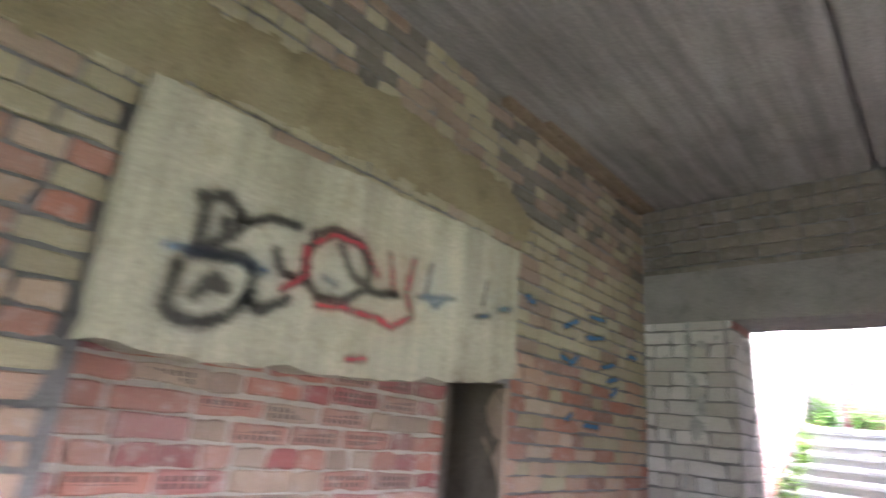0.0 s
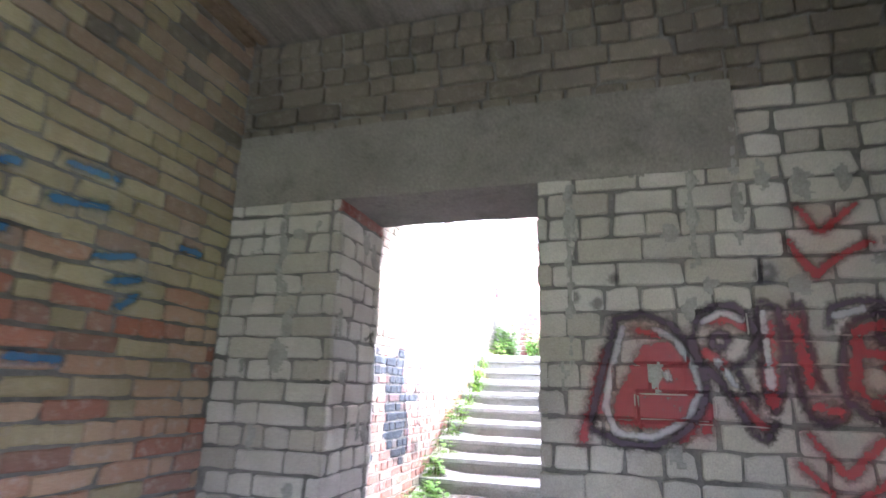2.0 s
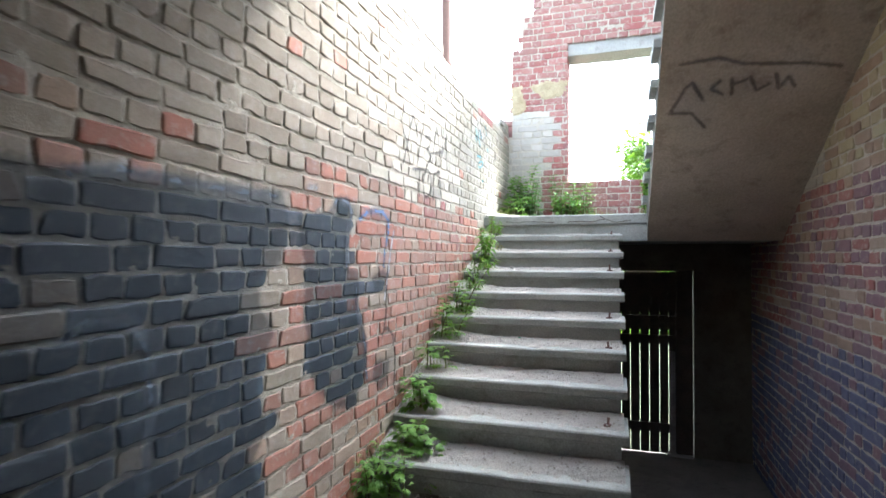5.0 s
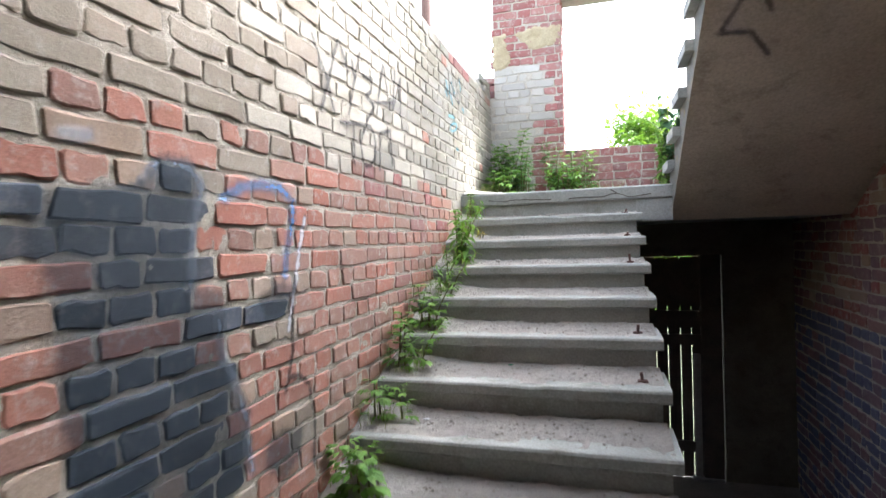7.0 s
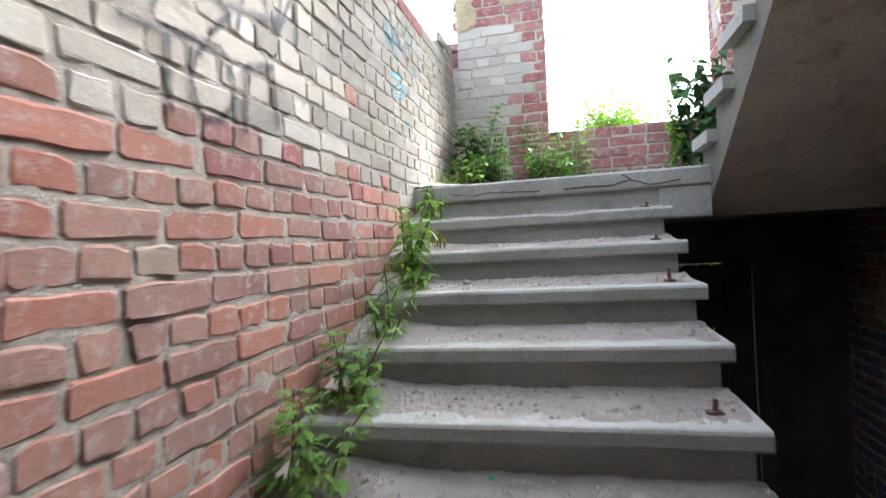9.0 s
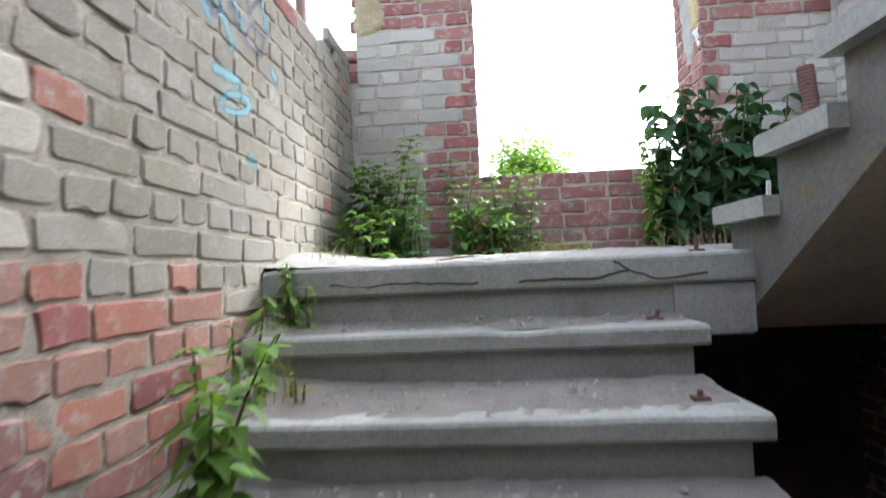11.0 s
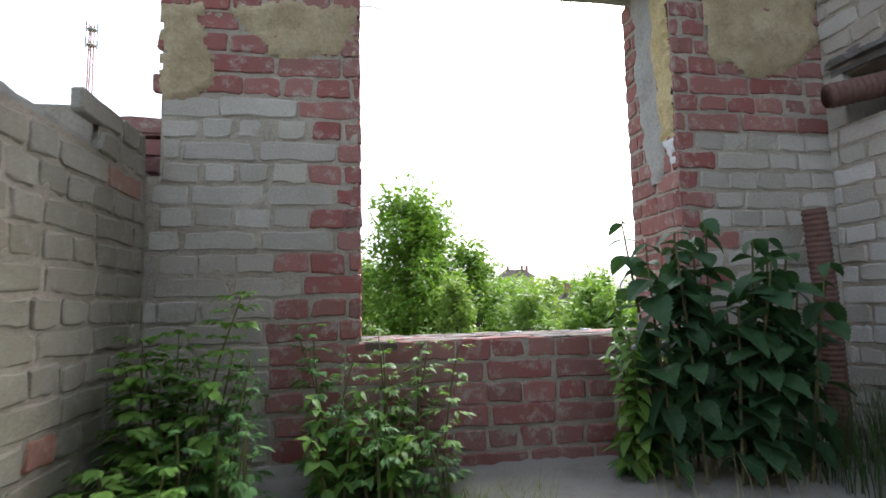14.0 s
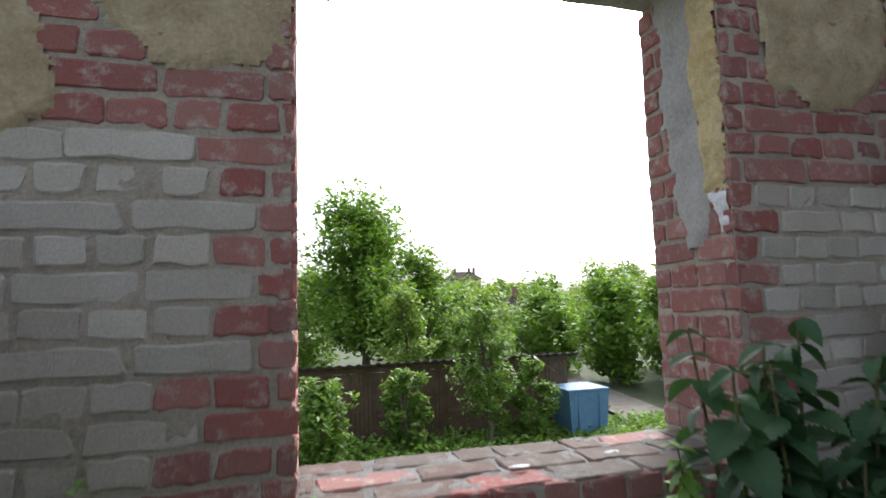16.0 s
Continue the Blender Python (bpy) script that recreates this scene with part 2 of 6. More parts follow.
def leaf_mat(name, tones, through=0.35, gloss=0.5):
    """Leaves: a tone a leaf, light passes through."""
    m, nt, b = mat(name, gloss)
    p = place(nt)
    oi = nt.nodes.new("ShaderNodeObjectInfo").outputs["Random"]
    isl = nt.nodes.new("ShaderNodeNewGeometry").outputs["Random Per Island"]
    rr = calc(nt, "FRACT", calc(nt, "ADD", calc(nt, "MULTIPLY", oi, 5.7), isl))
    col = ramp(nt, rr, [(i / (len(tones) - 1), c) for i, c in enumerate(tones)])
    n1 = noise_node(nt, 25, 4, 0.6, p)
    col = mixc(nt, 0.4, col, ramp(nt, n1, [(0.3, (0.6, 0.6, 0.6)), (0.7, (1.3, 1.3, 1.2))]), "MULTIPLY")
    nt.links.new(col, b.inputs["Base Color"])
    b.inputs["Specular IOR Level"].default_value = 0.25
    t = nt.nodes.new("ShaderNodeBsdfTranslucent")
    warm = mixc(nt, 1.0, col, (1.2, 1.22, 0.6), "MULTIPLY")
    nt.links.new(warm, t.inputs["Color"])
    mx = nt.nodes.new("ShaderNodeMixShader")
    mx.inputs[0].default_value = through
    nt.links.new(b.outputs[0], mx.inputs[1])
    nt.links.new(t.outputs[0], mx.inputs[2])
    nt.links.new(mx.outputs[0], nt.nodes["Material Output"].inputs[0])
    return m


LEAF = leaf_mat("weed_leaf", [(0.112, 0.213, 0.042), (0.165, 0.298, 0.060), (0.135, 0.256, 0.060), (0.210, 0.341, 0.084)])
LEAFDARK = leaf_mat("dark_leaf", [(0.088, 0.185, 0.062), (0.117, 0.240, 0.078), (0.098, 0.203, 0.078), (0.146, 0.277, 0.086)], 0.38)
LEAFYELLOW = leaf_mat("yellow_leaf", [(0.45, 0.38, 0.06), (0.35, 0.32, 0.06)])
GRASS = leaf_mat("grass_blade", [(0.150, 0.227, 0.048), (0.240, 0.298, 0.084), (0.330, 0.327, 0.120)])
# Darker copy of the grass, with the right corner's shade in its colour.
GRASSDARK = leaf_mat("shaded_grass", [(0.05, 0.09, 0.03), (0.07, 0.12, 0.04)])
STRAW = leaf_mat("straw", [(0.42, 0.38, 0.22), (0.5, 0.45, 0.28)])
TREELEAF = leaf_mat("tree_leaf", [(0.112, 0.204, 0.033), (0.173, 0.293, 0.046), (0.142, 0.249, 0.040), (0.223, 0.338, 0.059)], 0.4)
TREELEAF2 = leaf_mat("bush_leaf", [(0.103, 0.186, 0.032), (0.152, 0.248, 0.047), (0.131, 0.217, 0.042), (0.193, 0.286, 0.063)], 0.4)
TREELEAF3 = leaf_mat("far_leaf", [(0.142, 0.231, 0.046), (0.203, 0.301, 0.066), (0.173, 0.266, 0.053), (0.254, 0.338, 0.079)], 0.4)
NETTLE = leaf_mat("nettle_leaf", [(0.043, 0.093, 0.041), (0.055, 0.119, 0.050), (0.047, 0.102, 0.050), (0.068, 0.136, 0.059)], 0.25)
STALK = rough_mat("stalk", (0.13, 0.11, 0.05), (0.16, 0.17, 0.07), (0.14, 0.07, 0.05), 9, 60, 0.2)


# ---- building helpers ----
def finish(name, bm, material, parent=None, label="", smooth=False):
    me = bpy.data.meshes.new(name)
    bm.to_mesh(me)
    bm.free()
    for m in material if isinstance(material, (list, tuple)) else [material]:
        me.materials.append(m)
    if smooth:
        me.polygons.foreach_set("use_smooth", [True] * len(me.polygons))
    ob = new(name, me)
    if parent is not None:
        ob.parent = parent
    if label:
        ob["label"] = label
    return ob


def part(name, bm, material, parent, label="", smooth=False):
    return finish(name, bm, material, parent, label, smooth)


def add_box(bm, lo, hi, bevel=0.0):
    lo, hi = Vector(lo), Vector(hi)
    m = Matrix.Translation((lo + hi) / 2) @ Matrix.Diagonal((*(hi - lo), 1))
    vs = bmesh.ops.create_cube(bm, size=1, matrix=m)["verts"]
    if bevel:
        es = list({e for v in vs for e in v.link_edges})
        bmesh.ops.bevel(bm, geom=es, offset=bevel, segments=2, affect="EDGES")
    return bm


def box(lo, hi, bevel=0.0):
    return add_box(bmesh.new(), lo, hi, bevel)


def raw_mesh(name, verts, faces, material, parent=None, smooth=False):
    me = bpy.data.meshes.new(name)
    me.from_pydata(verts, [], faces)
    for m in material if isinstance(material, (list, tuple)) else [material]:
        me.materials.append(m)
    if smooth:
        me.polygons.foreach_set("use_smooth", [True] * len(faces))
    me.update()
    ob = new(name, me)
    if parent is not None:
        ob.parent = parent
    return ob


def roughen(bm, size, cuts_len, amount, freq=6.0, seed=0.0):
    """Break up flat faces of a bmesh so that edges look worn."""
    for _ in range(6):
        es = [e for e in bm.edges if e.calc_length() > cuts_len]
        if not es:
            break
        bmesh.ops.subdivide_edges(bm, edges=es, cuts=1, use_grid_fill=True)
    bm.normal_update()
    for v in bm.verts:
        k = noise.noise(v.co * freq + Vector((seed, 0, 0))) + 0.5 * noise.noise(v.co * freq * 3)
        v.co += v.normal * amount * k
    return bm


class Face:
    """One brick-faced side of a wall: u runs along it, v up, d out of it."""

    def __init__(self, at, name, turn=None):
        self.at, self.name, self.bricks, self.bed = at, name, [], -0.004

    def lay(self, u0, u1, v0, v1, course, bond, keep, kind, length=0.25, joint=0.011, rnd=None):
        rnd = rnd or random.Random(hash(self.name) % 1 + len(self.name))
        half = length / 2
        rows = int(round((v1 - v0) / course))
        for i in range(rows):
            z0 = v0 + i * course
            head = bond(i)
            step = half if head else length
            u = u0 - rnd.random() * step * 0.3 - (0 if head else (half if i % 4 == 1 else 0.0)) - 0.05
            while u < u1:
                w = step * rnd.uniform(0.94, 1.05)
                if not head and rnd.random() < 0.16:
                    w = half
                a, b = max(u + joint * 0.5, u0), min(u + w - joint * 0.5, u1)
                u += w
                if b - a < 0.025:
                    continue
                uc, vc = (a + b) / 2, z0 + course / 2
                for a2, b2 in keep(a, b, vc):
                    if b2 - a2 < 0.025:
                        continue
                    k = kind((a2 + b2) / 2, vc, rnd)
                    if k is None:
                        continue
                    j = joint * rnd.uniform(0.7, 1.5) / 2
                    dv = rnd.uniform(-0.003, 0.003)
                    self.bricks.append((a2, b2, z0 + j + dv, z0 + course - j + dv, rnd.gauss(0, 0.0013), k, rnd.uniform(-0.008, 0.008)))
        return self

    def depth(self, u, v):
        """How far the face stands out at u, v: bricks at about 0, joints behind."""
        if not hasattr(self, "rowmap"):
            self.rowmap = {}
            for b in self.bricks:
                for key in range(int(b[2] / 0.05), int(b[3] / 0.05) + 1):
                    self.rowmap.setdefault(key, []).append(b)
        for b in self.rowmap.get(int(v / 0.05), ()):
            if b[0] - 0.002 <= u <= b[1] + 0.002 and b[2] - 0.002 <= v <= b[3] + 0.002:
                return b[4]
        return self.bed


def brick_shape(w, h, d, rnd, deep=0.028):
    """Worn brick front with an uneven outline and rubbed edges: verts (u, v, d) round the middle, and faces."""
    cu, cv = min(0.008, w * 0.2), min(0.007, h * 0.25)
    third = w / 6
    ring = [(-w / 2 + cu, -h / 2), (-third, -h / 2), (third, -h / 2), (w / 2 - cu, -h / 2), (w / 2, -h / 2 + cv), (w / 2, h / 2 - cv),
            (w / 2 - cu, h / 2), (third, h / 2), (-third, h / 2), (-w / 2 + cu, h / 2), (-w / 2, h / 2 - cv), (-w / 2, -h / 2 + cv)]
    ring = [(x + rnd.uniform(-0.004, 0.003), y + rnd.uniform(-0.004, 0.004)) for x, y in ring]
    n = len(ring)
    if rnd.random() < 0.4:
        i = rnd.choice((0, 3, 5, 9))
        for j in (i, i + 1):
            x, y = ring[j % n]
            ring[j % n] = (x * rnd.uniform(0.84, 0.95), y * rnd.uniform(0.7, 0.92))
    tip, roll = rnd.uniform(-0.0014, 0.0014), rnd.uniform(-0.0012, 0.0012)
    front = []
    for x, y in ring:
        ins = rnd.uniform(0.002, 0.0075)
        front.append((x - math.copysign(min(ins, abs(x)), x), y - math.copysign(ins, y), d + tip * (1 if x > 0 else -1) + roll * (1 if y > 0 else -1)))
    mid = [(x, y, d - rnd.uniform(0.003, 0.006)) for x, y in ring]
    back = [(x, y, -deep) for x, y in ring]
    faces = [tuple(range(n))]
    for i in range(n):
        j = (i + 1) % n
        faces += [(i, n + i, n + j, j), (n + i, 2 * n + i, 2 * n + j, n + j)]
    return front + mid + back, faces


def mortar_skin(face, parent, u0, u1, v0, v1, material, bed=-0.003, rough=0.006, holes=(), cell=0.02, top=None):
    """Mortar between the bricks, smeared unevenly over their edges."""
    face.bed = bed
    nu, nv = max(1, int((u1 - u0) / cell)), max(1, int((v1 - v0) / cell))
    verts, faces, ids = [], [], {}

    def vert(i, j):
        if (i, j) not in ids:
            u, v = u0 + (u1 - u0) * i / nu, v0 + (v1 - v0) * j / nv
            q = Vector((u * 13, v * 13, len(face.name)))
            d = bed + rough * noise.noise(q) + rough * 0.8 * noise.noise(q * 3.1)
            ids[i, j] = len(verts)
            verts.append(face.at(u, v, d))
        return ids[i, j]

    for i in range(nu):
        for j in range(nv):
            uc, vc = u0 + (u1 - u0) * (i + 0.5) / nu, v0 + (v1 - v0) * (j + 0.5) / nv
            if any(a < uc < c and e < vc < g for a, c, e, g in holes) or (top and vc > top(uc) - 0.02):
                continue
            faces.append((vert(i, j), vert(i + 1, j), vert(i + 1, j + 1), vert(i, j + 1)))
    return raw_mesh("mortar", verts, faces, material, parent, True)


BRICK_FACES = []


def emit_bricks(face, parent, near=None, most=290):
    BRICK_FACES.append((face, parent, near, most))


def flush_bricks():
    """Bricks as parts where the walk passes near, the rest joined."""
    shapes = {}
    for face, parent, near, most in BRICK_FACES:
        rnd = random.Random(len(face.bricks) + 5)
        singles = []
        if near:
            singles = [b for b in face.bricks if near[0] <= (b[0] + b[1]) / 2 <= near[1] and near[2] <= (b[2] + b[3]) / 2 <= near[3]][:most]
        chosen = {id(b) for b in singles}
        o, ux, vx, dx = face.at(0, 0, 0), face.at(1, 0, 0), face.at(0, 1, 0), face.at(0, 0, 1)
        o = Vector(o)
        basis = Matrix((Vector(ux) - o, Vector(vx) - o, Vector(dx) - o)).transposed()
        flip = basis.determinant() < 0
        groups = {}
        for b in face.bricks:
            u, v, w, h = (b[0] + b[1]) / 2, (b[2] + b[3]) / 2, b[1] - b[0], b[3] - b[2]
            if id(b) in chosen:
                key = (b[5].name, flip, round(w / 0.02), round(h / 0.006), rnd.randrange(2))
                if key not in shapes:
                    vs, fs = brick_shape(key[2] * 0.02, key[3] * 0.006, 0, rnd)
                    me = bpy.data.meshes.new("brick")
                    me.from_pydata(vs, [], [f[::-1] for f in fs] if flip else fs)
                    me.materials.append(b[5])
                    shapes[key] = me
                ob = new("brick", shapes[key])
                ob.parent = parent
                m = Matrix.Translation(face.at(u, v, b[4])) @ basis.to_4x4() @ Matrix.Rotation(b[6], 4, "Z")
                ob.matrix_basis = m
            else:
                g = groups.setdefault(b[5], ([], []))
                vs, fs = brick_shape(w, h, b[4], rnd)
                n = len(g[0])
                c, s = math.cos(b[6]), math.sin(b[6])
                g[0].extend(tuple(face.at(u + x * c - y * s, v + x * s + y * c, z)) for x, y, z in vs)
                g[1].extend(tuple(n + i for i in (f[::-1] if flip else f)) for f in fs)
        for material, (vs, fs) in groups.items():
            tagged(raw_mesh("brickwork", vs, fs, material, parent), kind="stuff")


def english(i):
    return i % 2 == 0


def mostly_stretchers(i):
    return i % 5 == 2


def whole(a, b, v):
    return [(a, b)]


def with_holes(*holes):
    """Cuts bricks at openings (u0, u1, v0, v1)."""
    def keep(a, b, v):
        spans = [(a, b)]
        for u0, u1, v0, v1 in holes:
            if v0 < v < v1:
                spans = [s for p, q in spans for s in ((p, min(q, u0)), (max(p, u1), q)) if s[1] > s[0]]
        return spans
    return keep


def structure(name, label, category="wall"):
    return tagged(new(name), label, category, kind="structure")


# ---- the setting ----
FLOOR_OUT = -1.0
XL_ROOM, Y_DOOR, Y_DOOR_BACK = -1.71, 3.89, 4.38
XL, XR, Y_FAR, T_FAR = -1.81, 0.82, 10.75, 0.385
DOOR = (-1.10, -0.185, 2.01)
CEIL, LAND, Y_LAND, Y_STEP = 2.93, 1.583, 9.43, 9.55
LAND_TOP, X_EAST, X_FLIGHT, X_UP = 1.62, 1.20, -0.505, -0.29
RISE, GO = 0.159, 0.305
WIN = (-1.098, 0.14, 2.12, 3.605)

# room: left wall with a bricked-up niche below a concrete lintel panel
wl = structure("wall_west", "yellowed brick wall with red brick patches below")
NICHE, GROOVE = (0.28, 2.17, 1.36), 0.31
bm = bmesh.new()
add_box(bm, (XL_ROOM - 0.5, -3.2, -0.2), (XL_ROOM - 0.022, NICHE[0], CEIL + 0.3))
add_box(bm, (XL_ROOM - 0.5, NICHE[1], -0.2), (XL_ROOM - 0.022, Y_DOOR, CEIL + 0.3))
add_box(bm, (XL_ROOM - 0.5, NICHE[0], NICHE[2]), (XL_ROOM - 0.022, NICHE[1], CEIL + 0.3))
add_box(bm, (XL_ROOM - 0.5, NICHE[0], -0.2), (XL_ROOM - 0.15, NICHE[1] - GROOVE, NICHE[2]))
add_box(bm, (XL_ROOM - 0.5, NICHE[1] - GROOVE, -0.2), (XL_ROOM - 0.36, NICHE[1], NICHE[2]))
part("mortar_bed", bm, MORTAR_DARK, wl)


def west_kind(u, v, r):
    edge = (1.86 if u < 0.4 else 1.62 - 0.12 * min(1.5, max(0.0, u - 2.3))) + r.uniform(-0.12, 0.12)
    if v < edge:
        return r.choice((PINK, ORANGE, PINK, ORANGE, YELLOW, PINK))
    # the fall-off of light towards the ceiling is put into the bricks
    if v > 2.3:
        return r.choice((YELLOW, BROWN, SHADE_BRICK))
    return r.choice((YELLOW, YELLOW, YELLOW, BROWN, YELLOW))


f_west = Face(lambda u, v, d: (XL_ROOM + d, u, v), "west")
f_west.lay(-1.2, Y_DOOR, 0, CEIL, 0.0775, mostly_stretchers, with_holes((0.24, 2.20, 0, 2.03)), west_kind)
mortar_skin(f_west, wl, -1.2, Y_DOOR, 0, CEIL, MORTAR_GREY, -0.014, 0.0075, ((NICHE[0], NICHE[1], 0, NICHE[2]),))
emit_bricks(f_west, wl, (2.2, 3.5, 0.9, 2.9))
f_niche = Face(lambda u, v, d: (XL_ROOM - 0.13 + d, u, v), "niche")
f_niche.lay(NICHE[0], NICHE[1] - GROOVE, 0.0, NICHE[2] - 0.05, 0.0775, mostly_stretchers, whole, lambda u, v, r: r.choice((ORANGE, ORANGE, RED, BROWN)))
mortar_skin(f_niche, wl, NICHE[0], NICHE[1] - GROOVE, 0, NICHE[2], MORTAR, -0.010, 0.005)
emit_bricks(f_niche, wl, (0.2, 1.9, 0.8, 1.4))

# room: wall with the doorway
wd = structure("wall_north", "lime brick wall around a doorway")
bm = bmesh.new()
add_box(bm, (XL - 0.4, Y_DOOR + 0.022, -0.2), (DOOR[0] - 0.012, Y_DOOR_BACK, CEIL + 0.3))
add_box(bm, (DOOR[1] + 0.012, Y_DOOR + 0.022, -0.2), (X_EAST + 0.4, Y_DOOR_BACK, CEIL + 0.3))
add_box(bm, (DOOR[0] - 0.012, Y_DOOR + 0.022, DOOR[2] + 0.3), (DOOR[1] + 0.012, Y_DOOR_BACK, CEIL + 0.3))
part("mortar_bed", bm, MORTAR_GREY, wd)
bm = roughen(box((XL_ROOM, Y_DOOR - 0.006, DOOR[2]), (0.58, Y_DOOR_BACK - 0.02, 2.385)), 0, 0.12, 0.006, 5)
part("lintel", bm, LINTEL, wd, "grey concrete door lintel")
f_door = Face(lambda u, v, d: (u, Y_DOOR - d, v), "door")
# Above 2.3 m the bricks are darkened to paint in the shade up there.
f_door.lay(XL_ROOM, X_EAST, 0, CEIL + 0.03, 0.0975, lambda i: i % 3 == 0 or i > 26, with_holes((DOOR[0], DOOR[1], 0, DOOR[2]), (XL_ROOM, 0.58, DOOR[2], 2.385)), lambda u, v, r: SHADE_BRICK if v > 2.3 else r.choice((WHITE, WHITE, GREY)))
mortar_skin(f_door, wd, XL_ROOM, X_EAST, 0, 2.3, MORTAR_GREY, -0.011, 0.007, ((DOOR[0], DOOR[1], 0, DOOR[2]), (XL_ROOM, 0.58, DOOR[2], 2.385)))
# The upper joints get the dark mortar for the same painted shade.
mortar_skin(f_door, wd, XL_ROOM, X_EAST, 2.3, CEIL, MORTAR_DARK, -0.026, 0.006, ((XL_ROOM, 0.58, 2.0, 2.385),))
f_door.bed = -0.011
emit_bricks(f_door, wd, (XL_ROOM, 0.9, 0.6, 2.2))
f_jl = Face(lambda u, v, d: (DOOR[0] + d, u, v), "jamb_left")
f_jl.lay(Y_DOOR + 0.004, Y_DOOR_BACK, 0, DOOR[2], 0.0975, english, whole, lambda u, v, r: WHITE if v < 1.95 else RED)
mortar_skin(f_jl, wd, Y_DOOR + 0.012, Y_DOOR_BACK, 0, DOOR[2], MORTAR_GREY, -0.009, 0.007)
emit_bricks(f_jl, wd, (3, 5, 0.5, 2.1))
f_jr = Face(lambda u, v, d: (DOOR[1] - d, u, v), "jamb_right")
f_jr.lay(Y_DOOR + 0.004, Y_DOOR_BACK, 0, DOOR[2], 0.0975, english, whole, lambda u, v, r: r.choice((WHITE, GREY)))
mortar_skin(f_jr, wd, Y_DOOR + 0.012, Y_DOOR_BACK, 0, DOOR[2], MORTAR_GREY, -0.009, 0.007)
emit_bricks(f_jr, wd, (3, 5, 0.5, 2.1))

# room: the rest of the shell, out of view, with openings added to let daylight in
we = structure("wall_east", "unseen grey rendered wall with an opening added for daylight")
bm = bmesh.new()
add_box(bm, (X_EAST, -3.2, -0.2), (X_EAST + 0.4, 0.6, CEIL + 0.3))
add_box(bm, (X_EAST, 2.4, -0.2), (X_EAST + 0.4, Y_DOOR, CEIL + 0.3))
add_box(bm, (X_EAST, 0.6, -0.2), (X_EAST + 0.4, 2.4, 0.70))
add_box(bm, (X_EAST, 0.6, 1.40), (X_EAST + 0.4, 2.4, CEIL + 0.3))
part("render", bm, PLAIN, we)
ws = structure("wall_south", "unseen grey rendered wall with a wide opening added for daylight")
bm = bmesh.new()
add_box(bm, (XL_ROOM - 0.5, -3.5, -0.2), (-1.0, -3.2, CEIL + 0.3))
add_box(bm, (1.0, -3.5, -0.2), (X_EAST + 0.4, -3.2, CEIL + 0.3))
add_box(bm, (-1.0, -3.5, 1.75), (1.0, -3.2, CEIL + 0.3))
part("render", bm, PLAIN, ws)
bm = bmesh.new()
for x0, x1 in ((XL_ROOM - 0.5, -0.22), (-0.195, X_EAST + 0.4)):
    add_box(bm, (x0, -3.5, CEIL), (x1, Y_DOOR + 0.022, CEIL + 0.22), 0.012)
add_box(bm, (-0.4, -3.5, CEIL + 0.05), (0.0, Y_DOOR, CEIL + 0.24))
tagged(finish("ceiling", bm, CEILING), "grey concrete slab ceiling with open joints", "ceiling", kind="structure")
bm = box((XL - 0.4, -3.5, -0.35), (X_EAST + 0.4, 5.2, 0.0))
add_box(bm, (XL - 0.4, 5.2, FLOOR_OUT - 0.1), (-0.545, 9.2, 0.0))
for i in range(6):
    add_box(bm, (-0.545, 5.2 + 0.27 * i, FLOOR_OUT - 0.1), (XR + 0.2, 5.2 + 0.27 * (i + 1), -0.166 * i))
add_box(bm, (-0.545, 5.2 + 0.27 * 6, FLOOR_OUT - 0.2), (XR + 0.2, Y_FAR + 0.1, FLOOR_OUT))
add_box(bm, (XL - 0.2, 9.2, FLOOR_OUT - 0.2), (-0.545, Y_FAR + 0.1, FLOOR_OUT))
tagged(finish("floor", bm, RUBBLE), "dusty earth and rubble floor", "floor", kind="structure")

# stairwell: left wall
ww = structure("wall_stair", "tall brick wall beside the stairs, white above red")


def left_top(y):
    if y < 6.9:
        return 3.3
    if y < 8.6:
        return 2.95 - 0.1 * math.floor((y - 6.9) / 0.6) * 0.9
    return 2.70 if y < 10.42 else 2.82


bm = bmesh.new()
for y0, y1 in ((Y_DOOR_BACK, 6.9), (6.9, 7.5), (7.5, 8.1), (8.1, 8.6), (8.6, 10.42), (10.42, Y_FAR + 0.007)):
    add_box(bm, (XL - 0.38, y0, FLOOR_OUT), (XL - 0.022, y1, left_top((y0 + y1) / 2) - 0.012))
part("mortar_bed", bm, MORTAR, ww)


PATCHES = ([(4.4, 1.40), (4.8, 1.42), (5.15, 1.42), (5.56, 1.445), (6.0, 1.45), (6.04, 1.35), (6.0, 1.22), (5.87, 1.17), (5.85, 1.04), (5.95, 0.93), (5.86, 0.84), (5.85, 0.72), (5.9, 0.59), (5.82, 0.49), (5.88, 0.32), (5.8, 0.1), (4.4, 0.1)],
           [(6.14, 1.38), (6.32, 1.40), (6.42, 1.42), (6.465, 1.485), (6.55, 1.49), (6.59, 1.44), (6.557, 1.286), (6.555, 1.147), (6.657, 1.127), (6.66, 0.96), (6.71, 0.88), (6.75, 0.76), (6.75, 0.62), (6.6, 0.50), (6.42, 0.55), (6.25, 0.72), (6.2, 0.95), (6.2, 1.19)],
           *[[(6.857, 1.102), (6.944, 1.127), (7.036, 1.108), (7.002, 1.066), (6.882, 1.052)], [(6.873, 0.623), (6.932, 0.638), (7.042, 0.619), (7.025, 0.546), (6.94, 0.506), (6.871, 0.575)], [(6.244, 1.395), (6.316, 1.4), (6.285, 1.348), (6.24, 1.357)]][:2])


